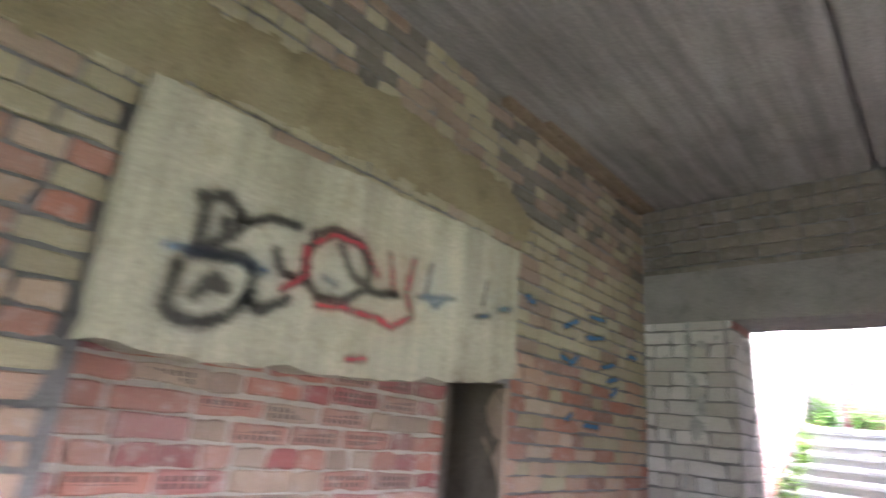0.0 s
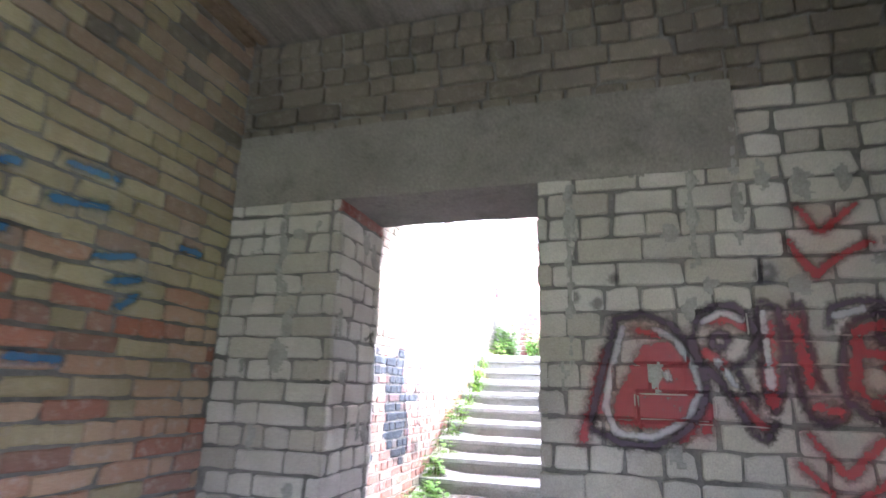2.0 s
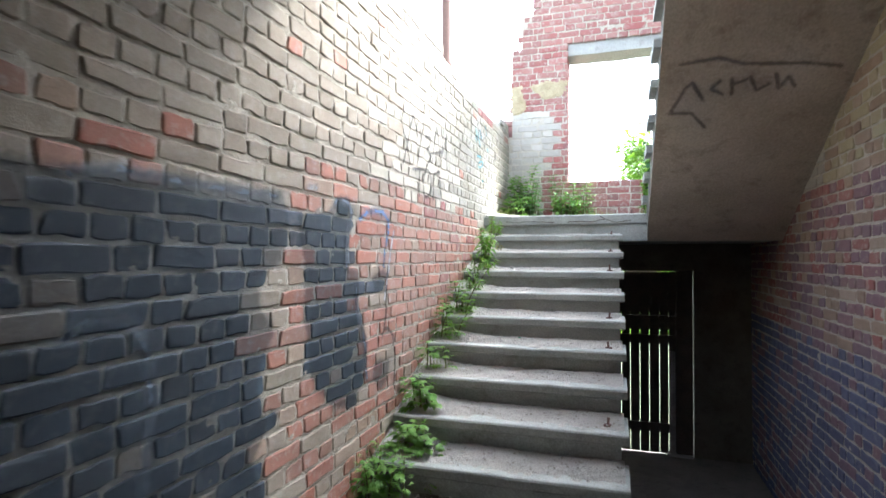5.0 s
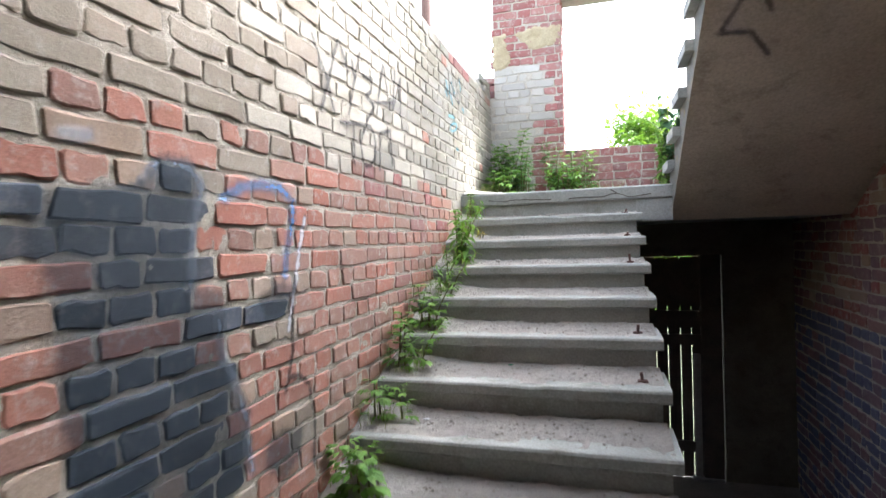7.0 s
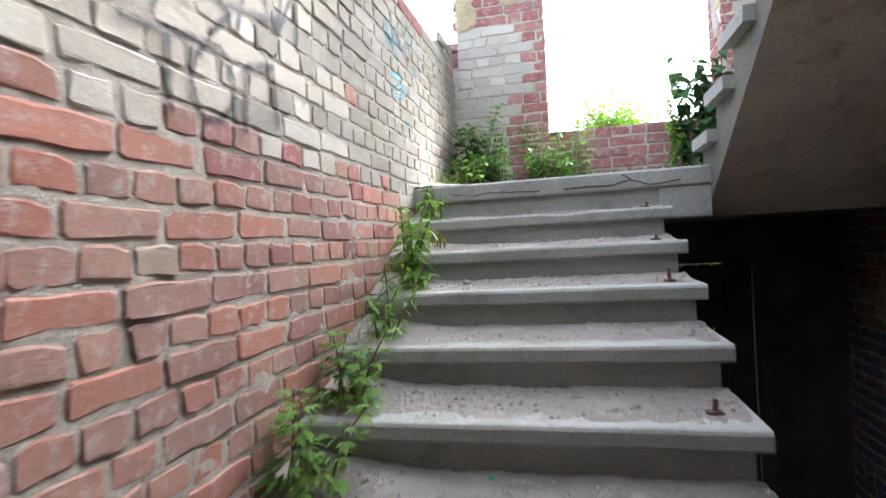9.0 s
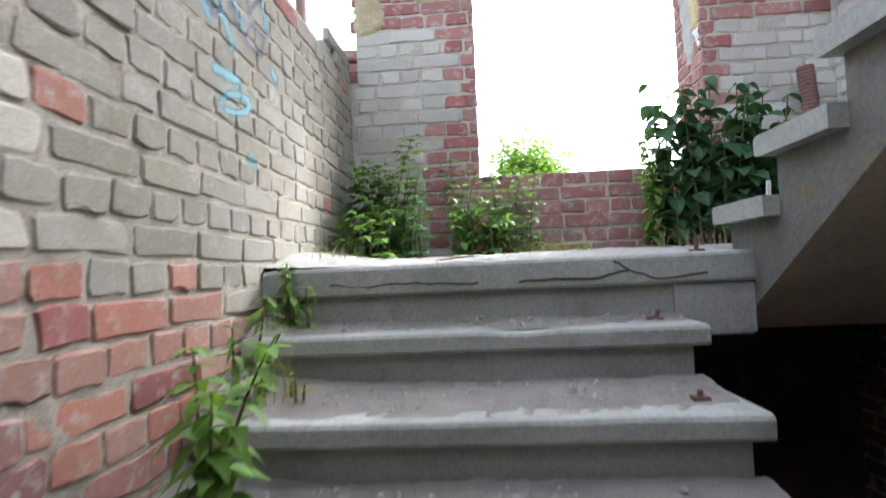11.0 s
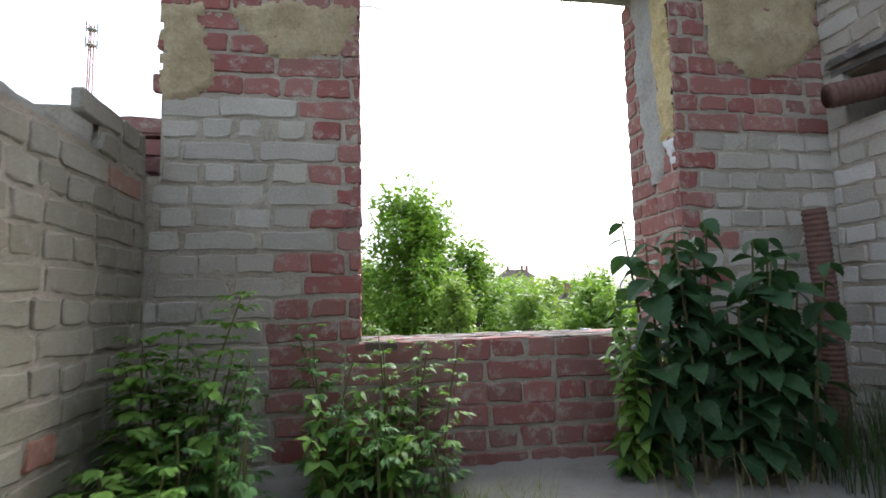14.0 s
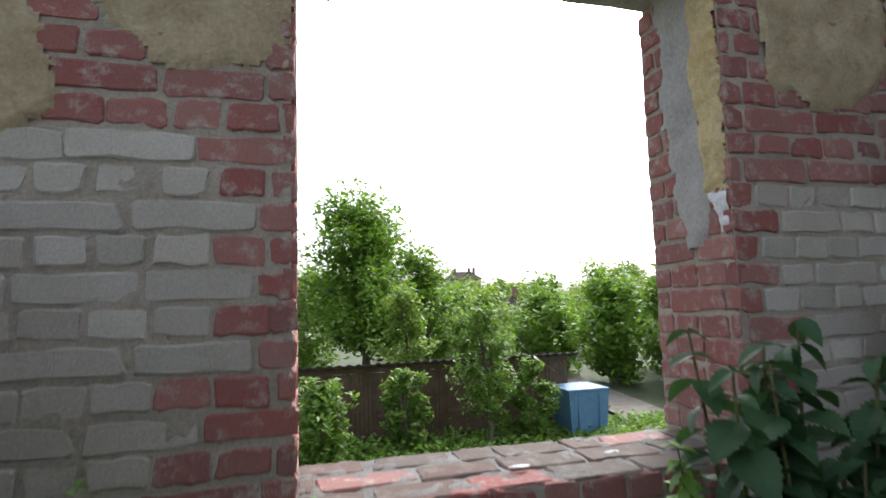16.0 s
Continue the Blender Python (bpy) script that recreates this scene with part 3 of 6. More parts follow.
def within(u, v, poly):
    inside = False
    for (ax, ay), (bx, by) in zip(poly, poly[1:] + poly[:1]):
        if (ay > v) != (by > v) and u < (bx - ax) * (v - ay) / (by - ay) + ax:
            inside = not inside
    return inside


def stair_kind(u, v, r):
    if any(within(u + r.uniform(-0.05, 0.05), v, p) for p in PATCHES) and r.random() < 0.95:
        return NAVY_BRICK
    if v > left_top(u) - 0.03:
        return None
    if v > left_top(u) - 0.11 and 9.15 < u < 9.75:
        return RED
    line = (1.64 if u < 7.9 else 1.575) + 0.04 * math.sin(u * 3.1) + r.uniform(-0.05, 0.05)
    if v < line:
        if u < 6.1 and r.random() < 0.75:
            return BEIGE
        return r.choice((ORANGE, ORANGE, ORANGE, ORANGE, BEIGE if u < 7.2 else ORANGE, BROWN if u < 7.6 else RED))
    if r.random() < 0.025:
        return ORANGE
    if u < 6.9:
        return BEIGE
    if u < 7.9:
        return r.choice((CREAM, CREAM, CREAM, BEIGE if u < 7.3 else CREAM))
    return r.choice((CREAM, DINGY)) if u < 8.5 else DINGY


f_stair = Face(lambda u, v, d: (XL + d, u, v), "stair")
f_stair.lay(Y_DOOR_BACK, Y_FAR, 0, 3.3, 0.0785, english, whole, stair_kind)
mortar_skin(f_stair, ww, Y_DOOR_BACK, Y_FAR, 0, 3.3, MORTAR, -0.0050, 0.0048, (), 0.015, left_top)
emit_bricks(f_stair, ww, (6.6, 8.4, 1.0, 2.4))

# stairwell: far wall with the window opening
wf = structure("wall_far", "broken brick wall with a wide window opening")
PIER_TOP = 5.0
GATE = (-0.75, 0.26, 1.062)


def far_left(v):
    """The ragged left end of the pier."""
    return -1.66 if v > 2.75 else XL


bm = bmesh.new()
b0, b1 = Y_FAR + 0.022, Y_FAR + T_FAR - 0.012
add_box(bm, (XL - 0.38, b0, 1.38), (XR + 0.4, b1, WIN[2] - 0.03))
# Lower part split off; the gloom under the landing is put into its colour.
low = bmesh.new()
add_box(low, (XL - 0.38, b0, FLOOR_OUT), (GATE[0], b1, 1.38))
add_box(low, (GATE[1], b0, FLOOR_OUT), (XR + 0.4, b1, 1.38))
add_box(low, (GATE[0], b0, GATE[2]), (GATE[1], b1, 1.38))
part("cellar_masonry", low, MORTAR_DARK, wf, "masonry below the landing, shade put into its dark tone")
add_box(bm, (WIN[0] - 0.012, b0, WIN[3] + 0.17), (WIN[1] + 0.012, b1, PIER_TOP))
add_box(bm, (XL - 0.38, b0, WIN[2] - 0.03), (WIN[0] - 0.012, b1, 2.68))
add_box(bm, (-1.75, b0, 2.68), (WIN[0] - 0.012, b1, 3.75))
add_box(bm, (-1.62, b0, 3.75), (WIN[0] - 0.012, b1, 4.15))
add_box(bm, (-1.44, b0, 4.15), (WIN[0] - 0.012, b1, PIER_TOP - 0.1))
add_box(bm, (WIN[1] + 0.012, b0, WIN[2] - 0.03), (XR + 0.4, b1, PIER_TOP))
part("mortar_bed", bm, MORTAR, wf)


def far_kind(u, v, r):
    tooth = 0.035 if int(v / 0.0785) % 2 else -0.035
    if v < 2.95 and u < (-1.30 if v > 2.45 else -1.36) + tooth + r.uniform(-0.02, 0.02):
        return GREY
    if u > 0.30 + tooth * 2 + r.uniform(-0.05, 0.05) and v < 2.92:
        return GREY
    return RED


def far_keep(a, b, v):
    spans = with_holes((WIN[0], WIN[1], WIN[2], WIN[3]), (WIN[0], WIN[1], WIN[3], WIN[3] + 0.17))(a, b, v)
    lim = XL if v < 2.68 else (-1.78 - 0.02 * math.sin(v * 40) if v < 3.6 else -1.78 + (v - 3.6) * 0.40 + 0.04 * math.sin(v * 50))
    return [(max(p, lim), q) for p, q in spans if q > lim + 0.03]


f_far = Face(lambda u, v, d: (u, Y_FAR - d, v), "far")
f_far.lay(XL - 0.02, XR + 0.025, LAND - 0.02, PIER_TOP, 0.0785, english, far_keep, far_kind)
mortar_skin(f_far, wf, XL - 0.02, XR + 0.02, LAND - 0.02, PIER_TOP, MORTAR, -0.0044, 0.0040, ((WIN[0], WIN[1], WIN[2] - 0.02, WIN[3] + 0.17), (-3, -1.77, 2.68, 9), (-3, -1.64, 3.7, 9), (-3, -1.48, 4.15, 9)))
emit_bricks(f_far, wf, (XL, XR, 1.9, 3.8))
f_wj = Face(lambda u, v, d: (WIN[1] - d, u, v), "window_jamb")
f_wj.lay(Y_FAR + 0.004, Y_FAR + T_FAR, WIN[2], WIN[3], 0.0785, english, whole, lambda u, v, r: RED)
mortar_skin(f_wj, wf, Y_FAR + 0.012, Y_FAR + T_FAR, WIN[2] - 0.02, WIN[3], MORTAR, -0.0055, 0.0038)
emit_bricks(f_wj, wf, (10, 12, 2, 4))
f_wk = Face(lambda u, v, d: (WIN[0] + d, u, v), "window_jamb_left")
f_wk.lay(Y_FAR + 0.004, Y_FAR + T_FAR, WIN[2], WIN[3], 0.0785, english, whole, lambda u, v, r: RED)
emit_bricks(f_wk, wf)
f_sill = Face(lambda u, v, d: (u, v, WIN[2] - 0.01 + d), "sill")
f_sill.lay(WIN[0], WIN[1], Y_FAR + 0.002, Y_FAR + T_FAR, 0.128, lambda i: False, whole, lambda u, v, r: r.choice((DIRTY, DIRTY, DIRTY, DIRTY, DIRTY, RED)))
mortar_skin(f_sill, wf, WIN[0], WIN[1], Y_FAR + 0.01, Y_FAR + T_FAR, MORTAR_GREY, -0.004, 0.008)
emit_bricks(f_sill, wf, (-2, 1, 10, 12))
bm = roughen(box((WIN[0] - 0.02, Y_FAR + 0.03, WIN[3] + 0.02), (XR + 0.3, Y_FAR + T_FAR - 0.02, WIN[3] + 0.17)), 0, 0.15, 0.012, 6)
part("lintel", bm, CONCRETE, wf, "dark stained concrete window lintel")

# stairwell: right wall
wr = structure("wall_stair_right", "painted brick wall on the far side of the stairwell")
HOLE = (10.28, 10.66, 2.92, 3.12)
bm = box((XR + 0.022, Y_DOOR_BACK, FLOOR_OUT), (XR + 0.4, HOLE[0], 5.35))
add_box(bm, (XR + 0.022, HOLE[1], FLOOR_OUT), (XR + 0.4, Y_FAR + T_FAR, 5.35))
add_box(bm, (XR + 0.022, HOLE[0], FLOOR_OUT), (XR + 0.4, HOLE[1], HOLE[2]))
add_box(bm, (XR + 0.022, HOLE[0], HOLE[3]), (XR + 0.4, HOLE[1], 5.35))
add_box(bm, (XR + 0.26, HOLE[0], HOLE[2]), (XR + 0.4, HOLE[1], HOLE[3]))
part("mortar_bed", bm, MORTAR, wr)
f_right = Face(lambda u, v, d: (XR - d, u, v), "right")
f_right.lay(5.2, Y_FAR, -1.02, 4.6, 0.0785, english, with_holes(HOLE), lambda u, v, r: (r.choice((GREY, GREY, WHITE)) if u > 8.6 else r.choice((YELLOW, BROWN))) if v > 1.75 else r.choice((DUSK, DUSK, RED, BROWN)) if v > 0.6 else r.choice((DUSK, DUSKBLUE, DUSKBLUE)))
mortar_skin(f_right, wr, 5.2, Y_FAR, -1.0, 4.6, MORTAR, -0.0050, 0.0045, (HOLE,), 0.03)
emit_bricks(f_right, wr, (9.2, 10.7, 1.6, 3.6))

# slab over the foot of the stairs
bm = box((XL - 0.3, Y_DOOR_BACK, 3.04), (XR + 0.3, 6.71, 3.28))
part_slab = tagged(finish("ceiling_stair", bm, SOFFIT), "stained brick and concrete slab over the stair foot", "ceiling", kind="structure")


# ---- stairs ----
def tread_shape(x0, x1, y0, y1, z, seed, thick=0.058):
    """Concrete tread with a rounded, chipped nosing."""
    bm = bmesh.new()
    prof = [(0.03, -thick), (0.006, -thick + 0.002), (0.0, -thick + 0.010), (0.0, -0.012), (0.006, -0.003), (0.016, 0.0), (y1 - y0, 0.0), (y1 - y0, -thick)]
    n = 34
    rows = []
    for i in range(n + 1):
        x = x0 + (x1 - x0) * i / n
        row = []
        for k, (dy, dz) in enumerate(prof):
            wob = 0.004 * noise.noise(Vector((x * 5, seed, k * 0.3)))
            chip = max(0.0, noise.noise(Vector((x * 5.2, seed * 3.7, 1.5))) - 0.40) * 0.025 if 1 <= k <= 5 else 0.0
            sag = 0.006 * noise.noise(Vector((x * 1.3, seed * 2.1, 9)))
            row.append(bm.verts.new((x, y0 + dy + wob + chip * 0.6, z + dz + sag * 0.5 - (chip if k in (3, 4, 5) else 0) + (0.004 * noise.noise(Vector((x * 9, seed, 4))) if k == 6 else 0))))
        rows.append(row)
    for a, b in zip(rows, rows[1:]):
        for k in range(len(prof)):
            j = (k + 1) % len(prof)
            bm.faces.new((a[k], a[j], b[j], b[k]))
    bm.faces.new(rows[0])
    bm.faces.new(rows[-1][::-1])
    bmesh.ops.recalc_face_normals(bm, faces=bm.faces)
    return bm


def flight_body(x0, x1, pts):
    bm = bmesh.new()
    a = [bm.verts.new((x0, y, z)) for y, z in pts]
    b = [bm.verts.new((x1, y, z)) for y, z in pts]
    for i in range(len(pts)):
        j = (i + 1) % len(pts)
        bm.faces.new((a[i], a[j], b[j], b[i]))
    for f in (bm.faces.new(a[::-1]), bm.faces.new(b)):
        f.material_index = 1
    bmesh.ops.recalc_face_normals(bm, faces=bm.faces)
    return bm


stairs = tagged(new("staircase"), "worn dusty concrete staircase with chipped nosings", "stairs", kind="structure")
N_LOW = 9
pts = []
for k in range(N_LOW, 0, -1):
    y, z = Y_STEP - GO * k, LAND - RISE * k
    pts += [(y + 0.035, z - RISE - 0.01), (y + 0.035, z - 0.05)]
pts += [(Y_STEP + 0.035, LAND - RISE), (Y_STEP + 0.035, LAND - 0.20), (Y_STEP - GO * 8.4, -0.02)]
part("flight", flight_body(XL, X_FLIGHT - 0.035, pts), [STEP, STEP], stairs)
for k in range(N_LOW, 0, -1):
    y, z = Y_STEP - GO * k, LAND - RISE * k
    part("tread", tread_shape(XL + 0.01, X_FLIGHT, y, y + GO + 0.03, z, k * 1.7), STEP, stairs)
Y_UP, SLOPE, Y_SOFF = 9.60, 0.632, 9.575
landing = tagged(new("landing"), "cracked concrete stair landing strewn with dust", "landing", kind="structure")
part("slab", tread_shape(XL, X_UP, Y_LAND, Y_FAR, LAND_TOP, 40.3, 0.095), STEP, landing)
bm = box((XL, Y_LAND + 0.03, LAND - 0.22), (X_UP, Y_FAR, LAND - 0.045))
add_box(bm, (X_UP, Y_SOFF + 0.02, LAND - 0.215), (XR, Y_FAR, LAND - 0.045))
add_box(bm, (X_FLIGHT - 0.02, Y_LAND + 0.012, LAND - 0.21), (X_UP, Y_LAND + 0.04, LAND - 0.06))
add_box(bm, (X_UP, Y_LAND + 0.13, LAND - 0.06), (XR, Y_FAR, LAND_TOP))
part("beam", bm, STEP, landing)

upper = tagged(new("upper_staircase"), "concrete flight turning back overhead with a stained underside", "stairs", kind="structure")
UP_RISE, UP_GO = 0.165, 0.295
pts = [(Y_UP + 0.1, LAND - 0.21), (Y_SOFF, LAND - 0.215), (Y_SOFF - 2.66, LAND - 0.215 + 2.66 * SLOPE)]
pts_top = []
for k in range(1, 11):
    y, z = Y_UP - UP_GO * (k - 1) - 0.03, 1.60 + UP_RISE * k
    pts_top = [(y - UP_GO, z - 0.045), (y, z - 0.045), (y, z - UP_RISE - 0.045 if k > 1 else LAND)] + pts_top
pts = pts[:3] + pts_top
# The side faces carry moss and painted shade.
part("flight", flight_body(X_UP, XR, pts), [SOFFIT, MOSSY_SHADE], upper)
for k in range(1, 11):
    y, z = Y_UP - UP_GO * (k - 1), 1.60 + UP_RISE * k
    bm = tread_shape(X_UP - 0.045, XR, -y, -y + UP_GO + 0.03, z, 60 + k * 1.3)
    for v in bm.verts:
        v.co.y *= -1
    bmesh.ops.recalc_face_normals(bm, faces=bm.faces)
    part("tread", bm, STEP, upper)


# ---- painted marks ----
def paint_mat(name, col, strength=1.0):
    m, nt, b = mat(name, 0.6)
    p = place(nt)
    a = nt.nodes.new("ShaderNodeAttribute")
    a.attribute_name = "cover"
    n1, n2 = noise_node(nt, 55, 5, 0.7, p), noise_node(nt, 9, 4, 0.6, p)
    k = calc(nt, "ADD", a.outputs["Fac"], calc(nt, "MULTIPLY", calc(nt, "SUBTRACT", n1, 0.5), 1.3))
    k = calc(nt, "ADD", k, calc(nt, "MULTIPLY", calc(nt, "SUBTRACT", n2, 0.5), 0.7))
    al = ramp(nt, k, [(0.2, (0, 0, 0)), (0.85, (strength, strength, strength))])
    nt.links.new(al, b.inputs["Alpha"])
    c = mixc(nt, n2, [v * 0.75 for v in col], [min(1, v * 1.25) for v in col])
    nt.links.new(c, b.inputs["Base Color"])
    return m


P_BLACK = paint_mat("spray_black", (0.03, 0.03, 0.035), 0.72)
P_RED = paint_mat("spray_red", (0.46, 0.075, 0.09), 0.66)
P_WHITE = paint_mat("spray_white", (0.75, 0.76, 0.80), 0.6)
P_PURPLE = paint_mat("spray_dark_purple", (0.10, 0.07, 0.10), 0.8)
P_NAVY = paint_mat("paint_navy", (0.034, 0.047, 0.062), 0.5)
P_BLUE = paint_mat("spray_blue", (0.10, 0.24, 0.48), 0.52)
P_INK = paint_mat("spray_ink_blue", (0.06, 0.08, 0.17), 0.52)
P_FAINT = paint_mat("spray_faded_blue", (0.09, 0.25, 0.48), 0.65)
P_CYAN = paint_mat("spray_cyan", (0.16, 0.45, 0.52), 0.5)
P_SKY = paint_mat("spray_pale_blue", (0.42, 0.50, 0.62), 0.38)


COATS = []


def paint(name, label, depth, at, strokes, width, material, cell=0.011, fill=()):
    """Spray paint that follows the relief of the wall. strokes: lines of (u, v); fill: polygons."""
    segs = [(a, b) for line in strokes for a, b in zip(line, line[1:])]
    pts = [p for line in (*strokes, *fill) for p in line]
    pad = width * 1.4 + cell
    u0, v0 = min(p[0] for p in pts) - pad, min(p[1] for p in pts) - pad
    nu = int((max(p[0] for p in pts) + pad - u0) / cell) + 2
    nv = int((max(p[1] for p in pts) + pad - v0) / cell) + 2
    U, V = np.meshgrid(u0 + np.arange(nu) * cell, v0 + np.arange(nv) * cell, indexing="ij")
    best = np.full(U.shape, 9.0)
    for (ax, ay), (bx, by) in segs:
        dx, dy = bx - ax, by - ay
        k = np.clip(((U - ax) * dx + (V - ay) * dy) / (dx * dx + dy * dy + 1e-9), 0, 1)
        best = np.minimum(best, np.hypot(U - ax - k * dx, V - ay - k * dy))
    for poly in fill:
        inside = np.zeros(U.shape, bool)
        near = np.full(U.shape, 9.0)
        for (ax, ay), (bx, by) in zip(poly, poly[1:] + poly[:1]):
            cross = ((ay > V) != (by > V)) & (U < (bx - ax) * (V - ay) / (by - ay + 1e-9) + ax)
            inside ^= cross
            dx, dy = bx - ax, by - ay
            k = np.clip(((U - ax) * dx + (V - ay) * dy) / (dx * dx + dy * dy + 1e-9), 0, 1)
            near = np.minimum(near, np.hypot(U - ax - k * dx, V - ay - k * dy))
        best = np.minimum(best, np.where(inside, 0.0, near))
    half = width / 2
    cover = np.clip(1.0 - (best - half * 0.15) / (half * 1.5), 0, 1)
    ids, verts, vals, faces = {}, [], [], []
    COATS.append(name)
    lift = 0.0028 + 0.0006 * (len(COATS) % 6)

    def vert(i, j):
        if (i, j) not in ids:
            ids[i, j] = len(verts)
            u, v = float(U[i, j]), float(V[i, j])
            verts.append(at(u, v, depth(u, v) + lift))
            vals.append(float(cover[i, j]))
        return ids[i, j]

    for i, j in zip(*np.nonzero(cover[:-1, :-1] + cover[1:, :-1] + cover[:-1, 1:] + cover[1:, 1:] > 0)):
        faces.append((vert(i, j), vert(i + 1, j), vert(i + 1, j + 1), vert(i, j + 1)))
    ob = raw_mesh(name, verts, faces, material)
    ob.data.attributes.new("cover", "FLOAT", "POINT").data.foreach_set("value", vals)
    return tagged(ob, label, "graffiti", kind="structure")


def arc(cx, cy, rx, ry, a0, a1, n=12):
    return [(cx + rx * math.cos(radians(a0 + (a1 - a0) * i / n)), cy + ry * math.sin(radians(a0 + (a1 - a0) * i / n))) for i in range(n + 1)]


def on(face, name, label, strokes, width, material, cell=0.011, fill=()):
    return paint(name, label, face.depth, face.at, strokes, width, material, cell, fill)


# letters on the door wall
D_OUT = [[(0.102, 1.425), (0.048, 1.238), (0.0, 1.06)], [(0.102, 1.43), (0.197, 1.453), (0.292, 1.414), (0.36, 1.335), (0.39, 1.247), (0.399, 1.182), (0.368, 1.096), (0.295, 1.018), (0.211, 0.982), (0.106, 0.986), (-0.001, 1.034)]]
R_OUT = [[(0.379, 1.269), (0.362, 1.357), (0.39, 1.448), (0.455, 1.482), (0.515, 1.475), (0.56, 1.426), (0.572, 1.349), (0.538, 1.294), (0.495, 1.261), (0.52, 1.208), (0.551, 1.136)], [(0.405, 1.258), (0.451, 1.206), (0.492, 1.123), (0.532, 1.038), (0.568, 1.024), (0.601, 1.071)], [(0.48, 1.354), (0.47, 1.334), (0.451, 1.325), (0.433, 1.333), (0.427, 1.354), (0.437, 1.374), (0.456, 1.383), (0.474, 1.374), (0.48, 1.354)]]
I_OUT = [[(0.584, 1.47), (0.579, 1.316), (0.585, 1.189), (0.606, 1.118), (0.638, 1.212), (0.654, 1.36), (0.647, 1.47), (0.597, 1.492)], [(0.692, 1.48), (0.721, 1.48), (0.726, 1.361), (0.739, 1.236), (0.761, 1.191)], [(0.674, 1.404), (0.67, 1.276), (0.693, 1.152), (0.714, 1.099), (0.756, 1.081), (0.804, 1.107), (0.821, 1.178)]]
E_OUT = [[(0.792, 1.404), (0.813, 1.469), (0.88, 1.49), (0.951, 1.489), (0.996, 1.457)], [(0.991, 1.426), (0.945, 1.447), (0.871, 1.426), (0.836, 1.362), (0.811, 1.238), (0.819, 1.157), (0.865, 1.11), (0.943, 1.091)], [(1.005, 1.374), (0.991, 1.351), (0.965, 1.341), (0.942, 1.351), (0.935, 1.374), (0.949, 1.397), (0.975, 1.407), (0.998, 1.398), (1.005, 1.374)]]
E_OUT = [*E_OUT, [(0.996, 1.457), (1.15, 1.44)], [(0.943, 1.091), (1.15, 1.08)]]
on(f_door, "graffiti", "red graffiti letters sprayed on the lime bricks", [*[[(-0.029, 0.999), (0.015, 1.135), (0.067, 1.308)], [(0.065, 1.261), (0.035, 1.102)], [(0.172, 1.39), (0.258, 1.379)], [(0.371, 1.086), (0.305, 1.013)]], *[[(0.425, 1.421), (0.491, 1.434), (0.538, 1.403)], [(0.404, 1.313), (0.456, 1.271)], [(0.489, 1.154), (0.546, 1.084), (0.575, 1.061)], [(0.403, 1.119), (0.387, 1.045)]]], 0.06, P_RED, fill=[[(0.2, 1.321), (0.287, 1.334), (0.345, 1.268), (0.363, 1.192), (0.342, 1.105), (0.278, 1.057), (0.173, 1.054), (0.089, 1.071), (0.102, 1.127), (0.163, 1.241)]])
on(f_door, "graffiti", "red graffiti strokes sprayed on the lime bricks", [*[[(0.616, 1.415), (0.596, 1.148)], [(0.692, 1.426), (0.705, 1.34), (0.718, 1.214)], [(0.727, 1.137), (0.788, 1.126)]], *[[(0.866, 1.384), (0.949, 1.411)], [(0.867, 1.321), (0.96, 1.303)], [(0.844, 1.219), (0.88, 1.16), (0.948, 1.124)], [(0.872, 1.363), (0.845, 1.199)]], [(0.95, 1.27), (1.15, 1.25)], [(0.92, 1.17), (1.15, 1.15)]], 0.065, P_RED)
on(f_door, "graffiti", "pale shading inside the graffiti letters", [*[[(0.128, 1.402), (0.08, 1.25), (0.054, 1.114), (0.086, 1.021), (0.213, 1.013), (0.332, 1.077), (0.379, 1.182), (0.361, 1.268), (0.305, 1.357), (0.237, 1.397)]], [(0.40, 1.42), (0.47, 1.455), (0.53, 1.43)], [(0.44, 1.28), (0.49, 1.2)], [(0.60, 1.45), (0.60, 1.2)], [(0.82, 1.44), (0.9, 1.46)]], 0.03, P_WHITE)
on(f_door, "graffiti", "pale pink blot inside the first letter", [[(0.27, 1.235), (0.275, 1.215)]], 0.03, P_WHITE)
on(f_door, "graffiti", "dark purple outline of the graffiti letters", [*D_OUT, *R_OUT], 0.04, P_PURPLE)
on(f_door, "graffiti", "dark purple outline of the graffiti letters", [*I_OUT, *E_OUT], 0.036, P_PURPLE)
on(f_door, "graffiti", "red sprayed arrow marks on lime bricks", [[(0.752, 1.833), (0.8, 1.744), (0.822, 1.743), (0.925, 1.834)], [(0.708, 1.706), (0.764, 1.602), (0.78, 1.583), (0.844, 1.64), (0.953, 1.696)], [(0.69, 1.052), (0.789, 0.923), (0.897, 1.035)], [(0.661, 0.951), (0.744, 0.866)], [(0.795, 0.839), (0.921, 0.933)]], 0.045, P_RED)
on(f_door, "graffiti", "small dark blue sprayed dots on lime bricks", [arc(u, v, k, k, 0, 360, 6) for u, v, k in ((0.104, 1.592, 0.008), (-0.047, 1.518, 0.012), (0.037, 1.493, 0.010), (0.623, 1.594, 0.028))], 0.03, P_INK)
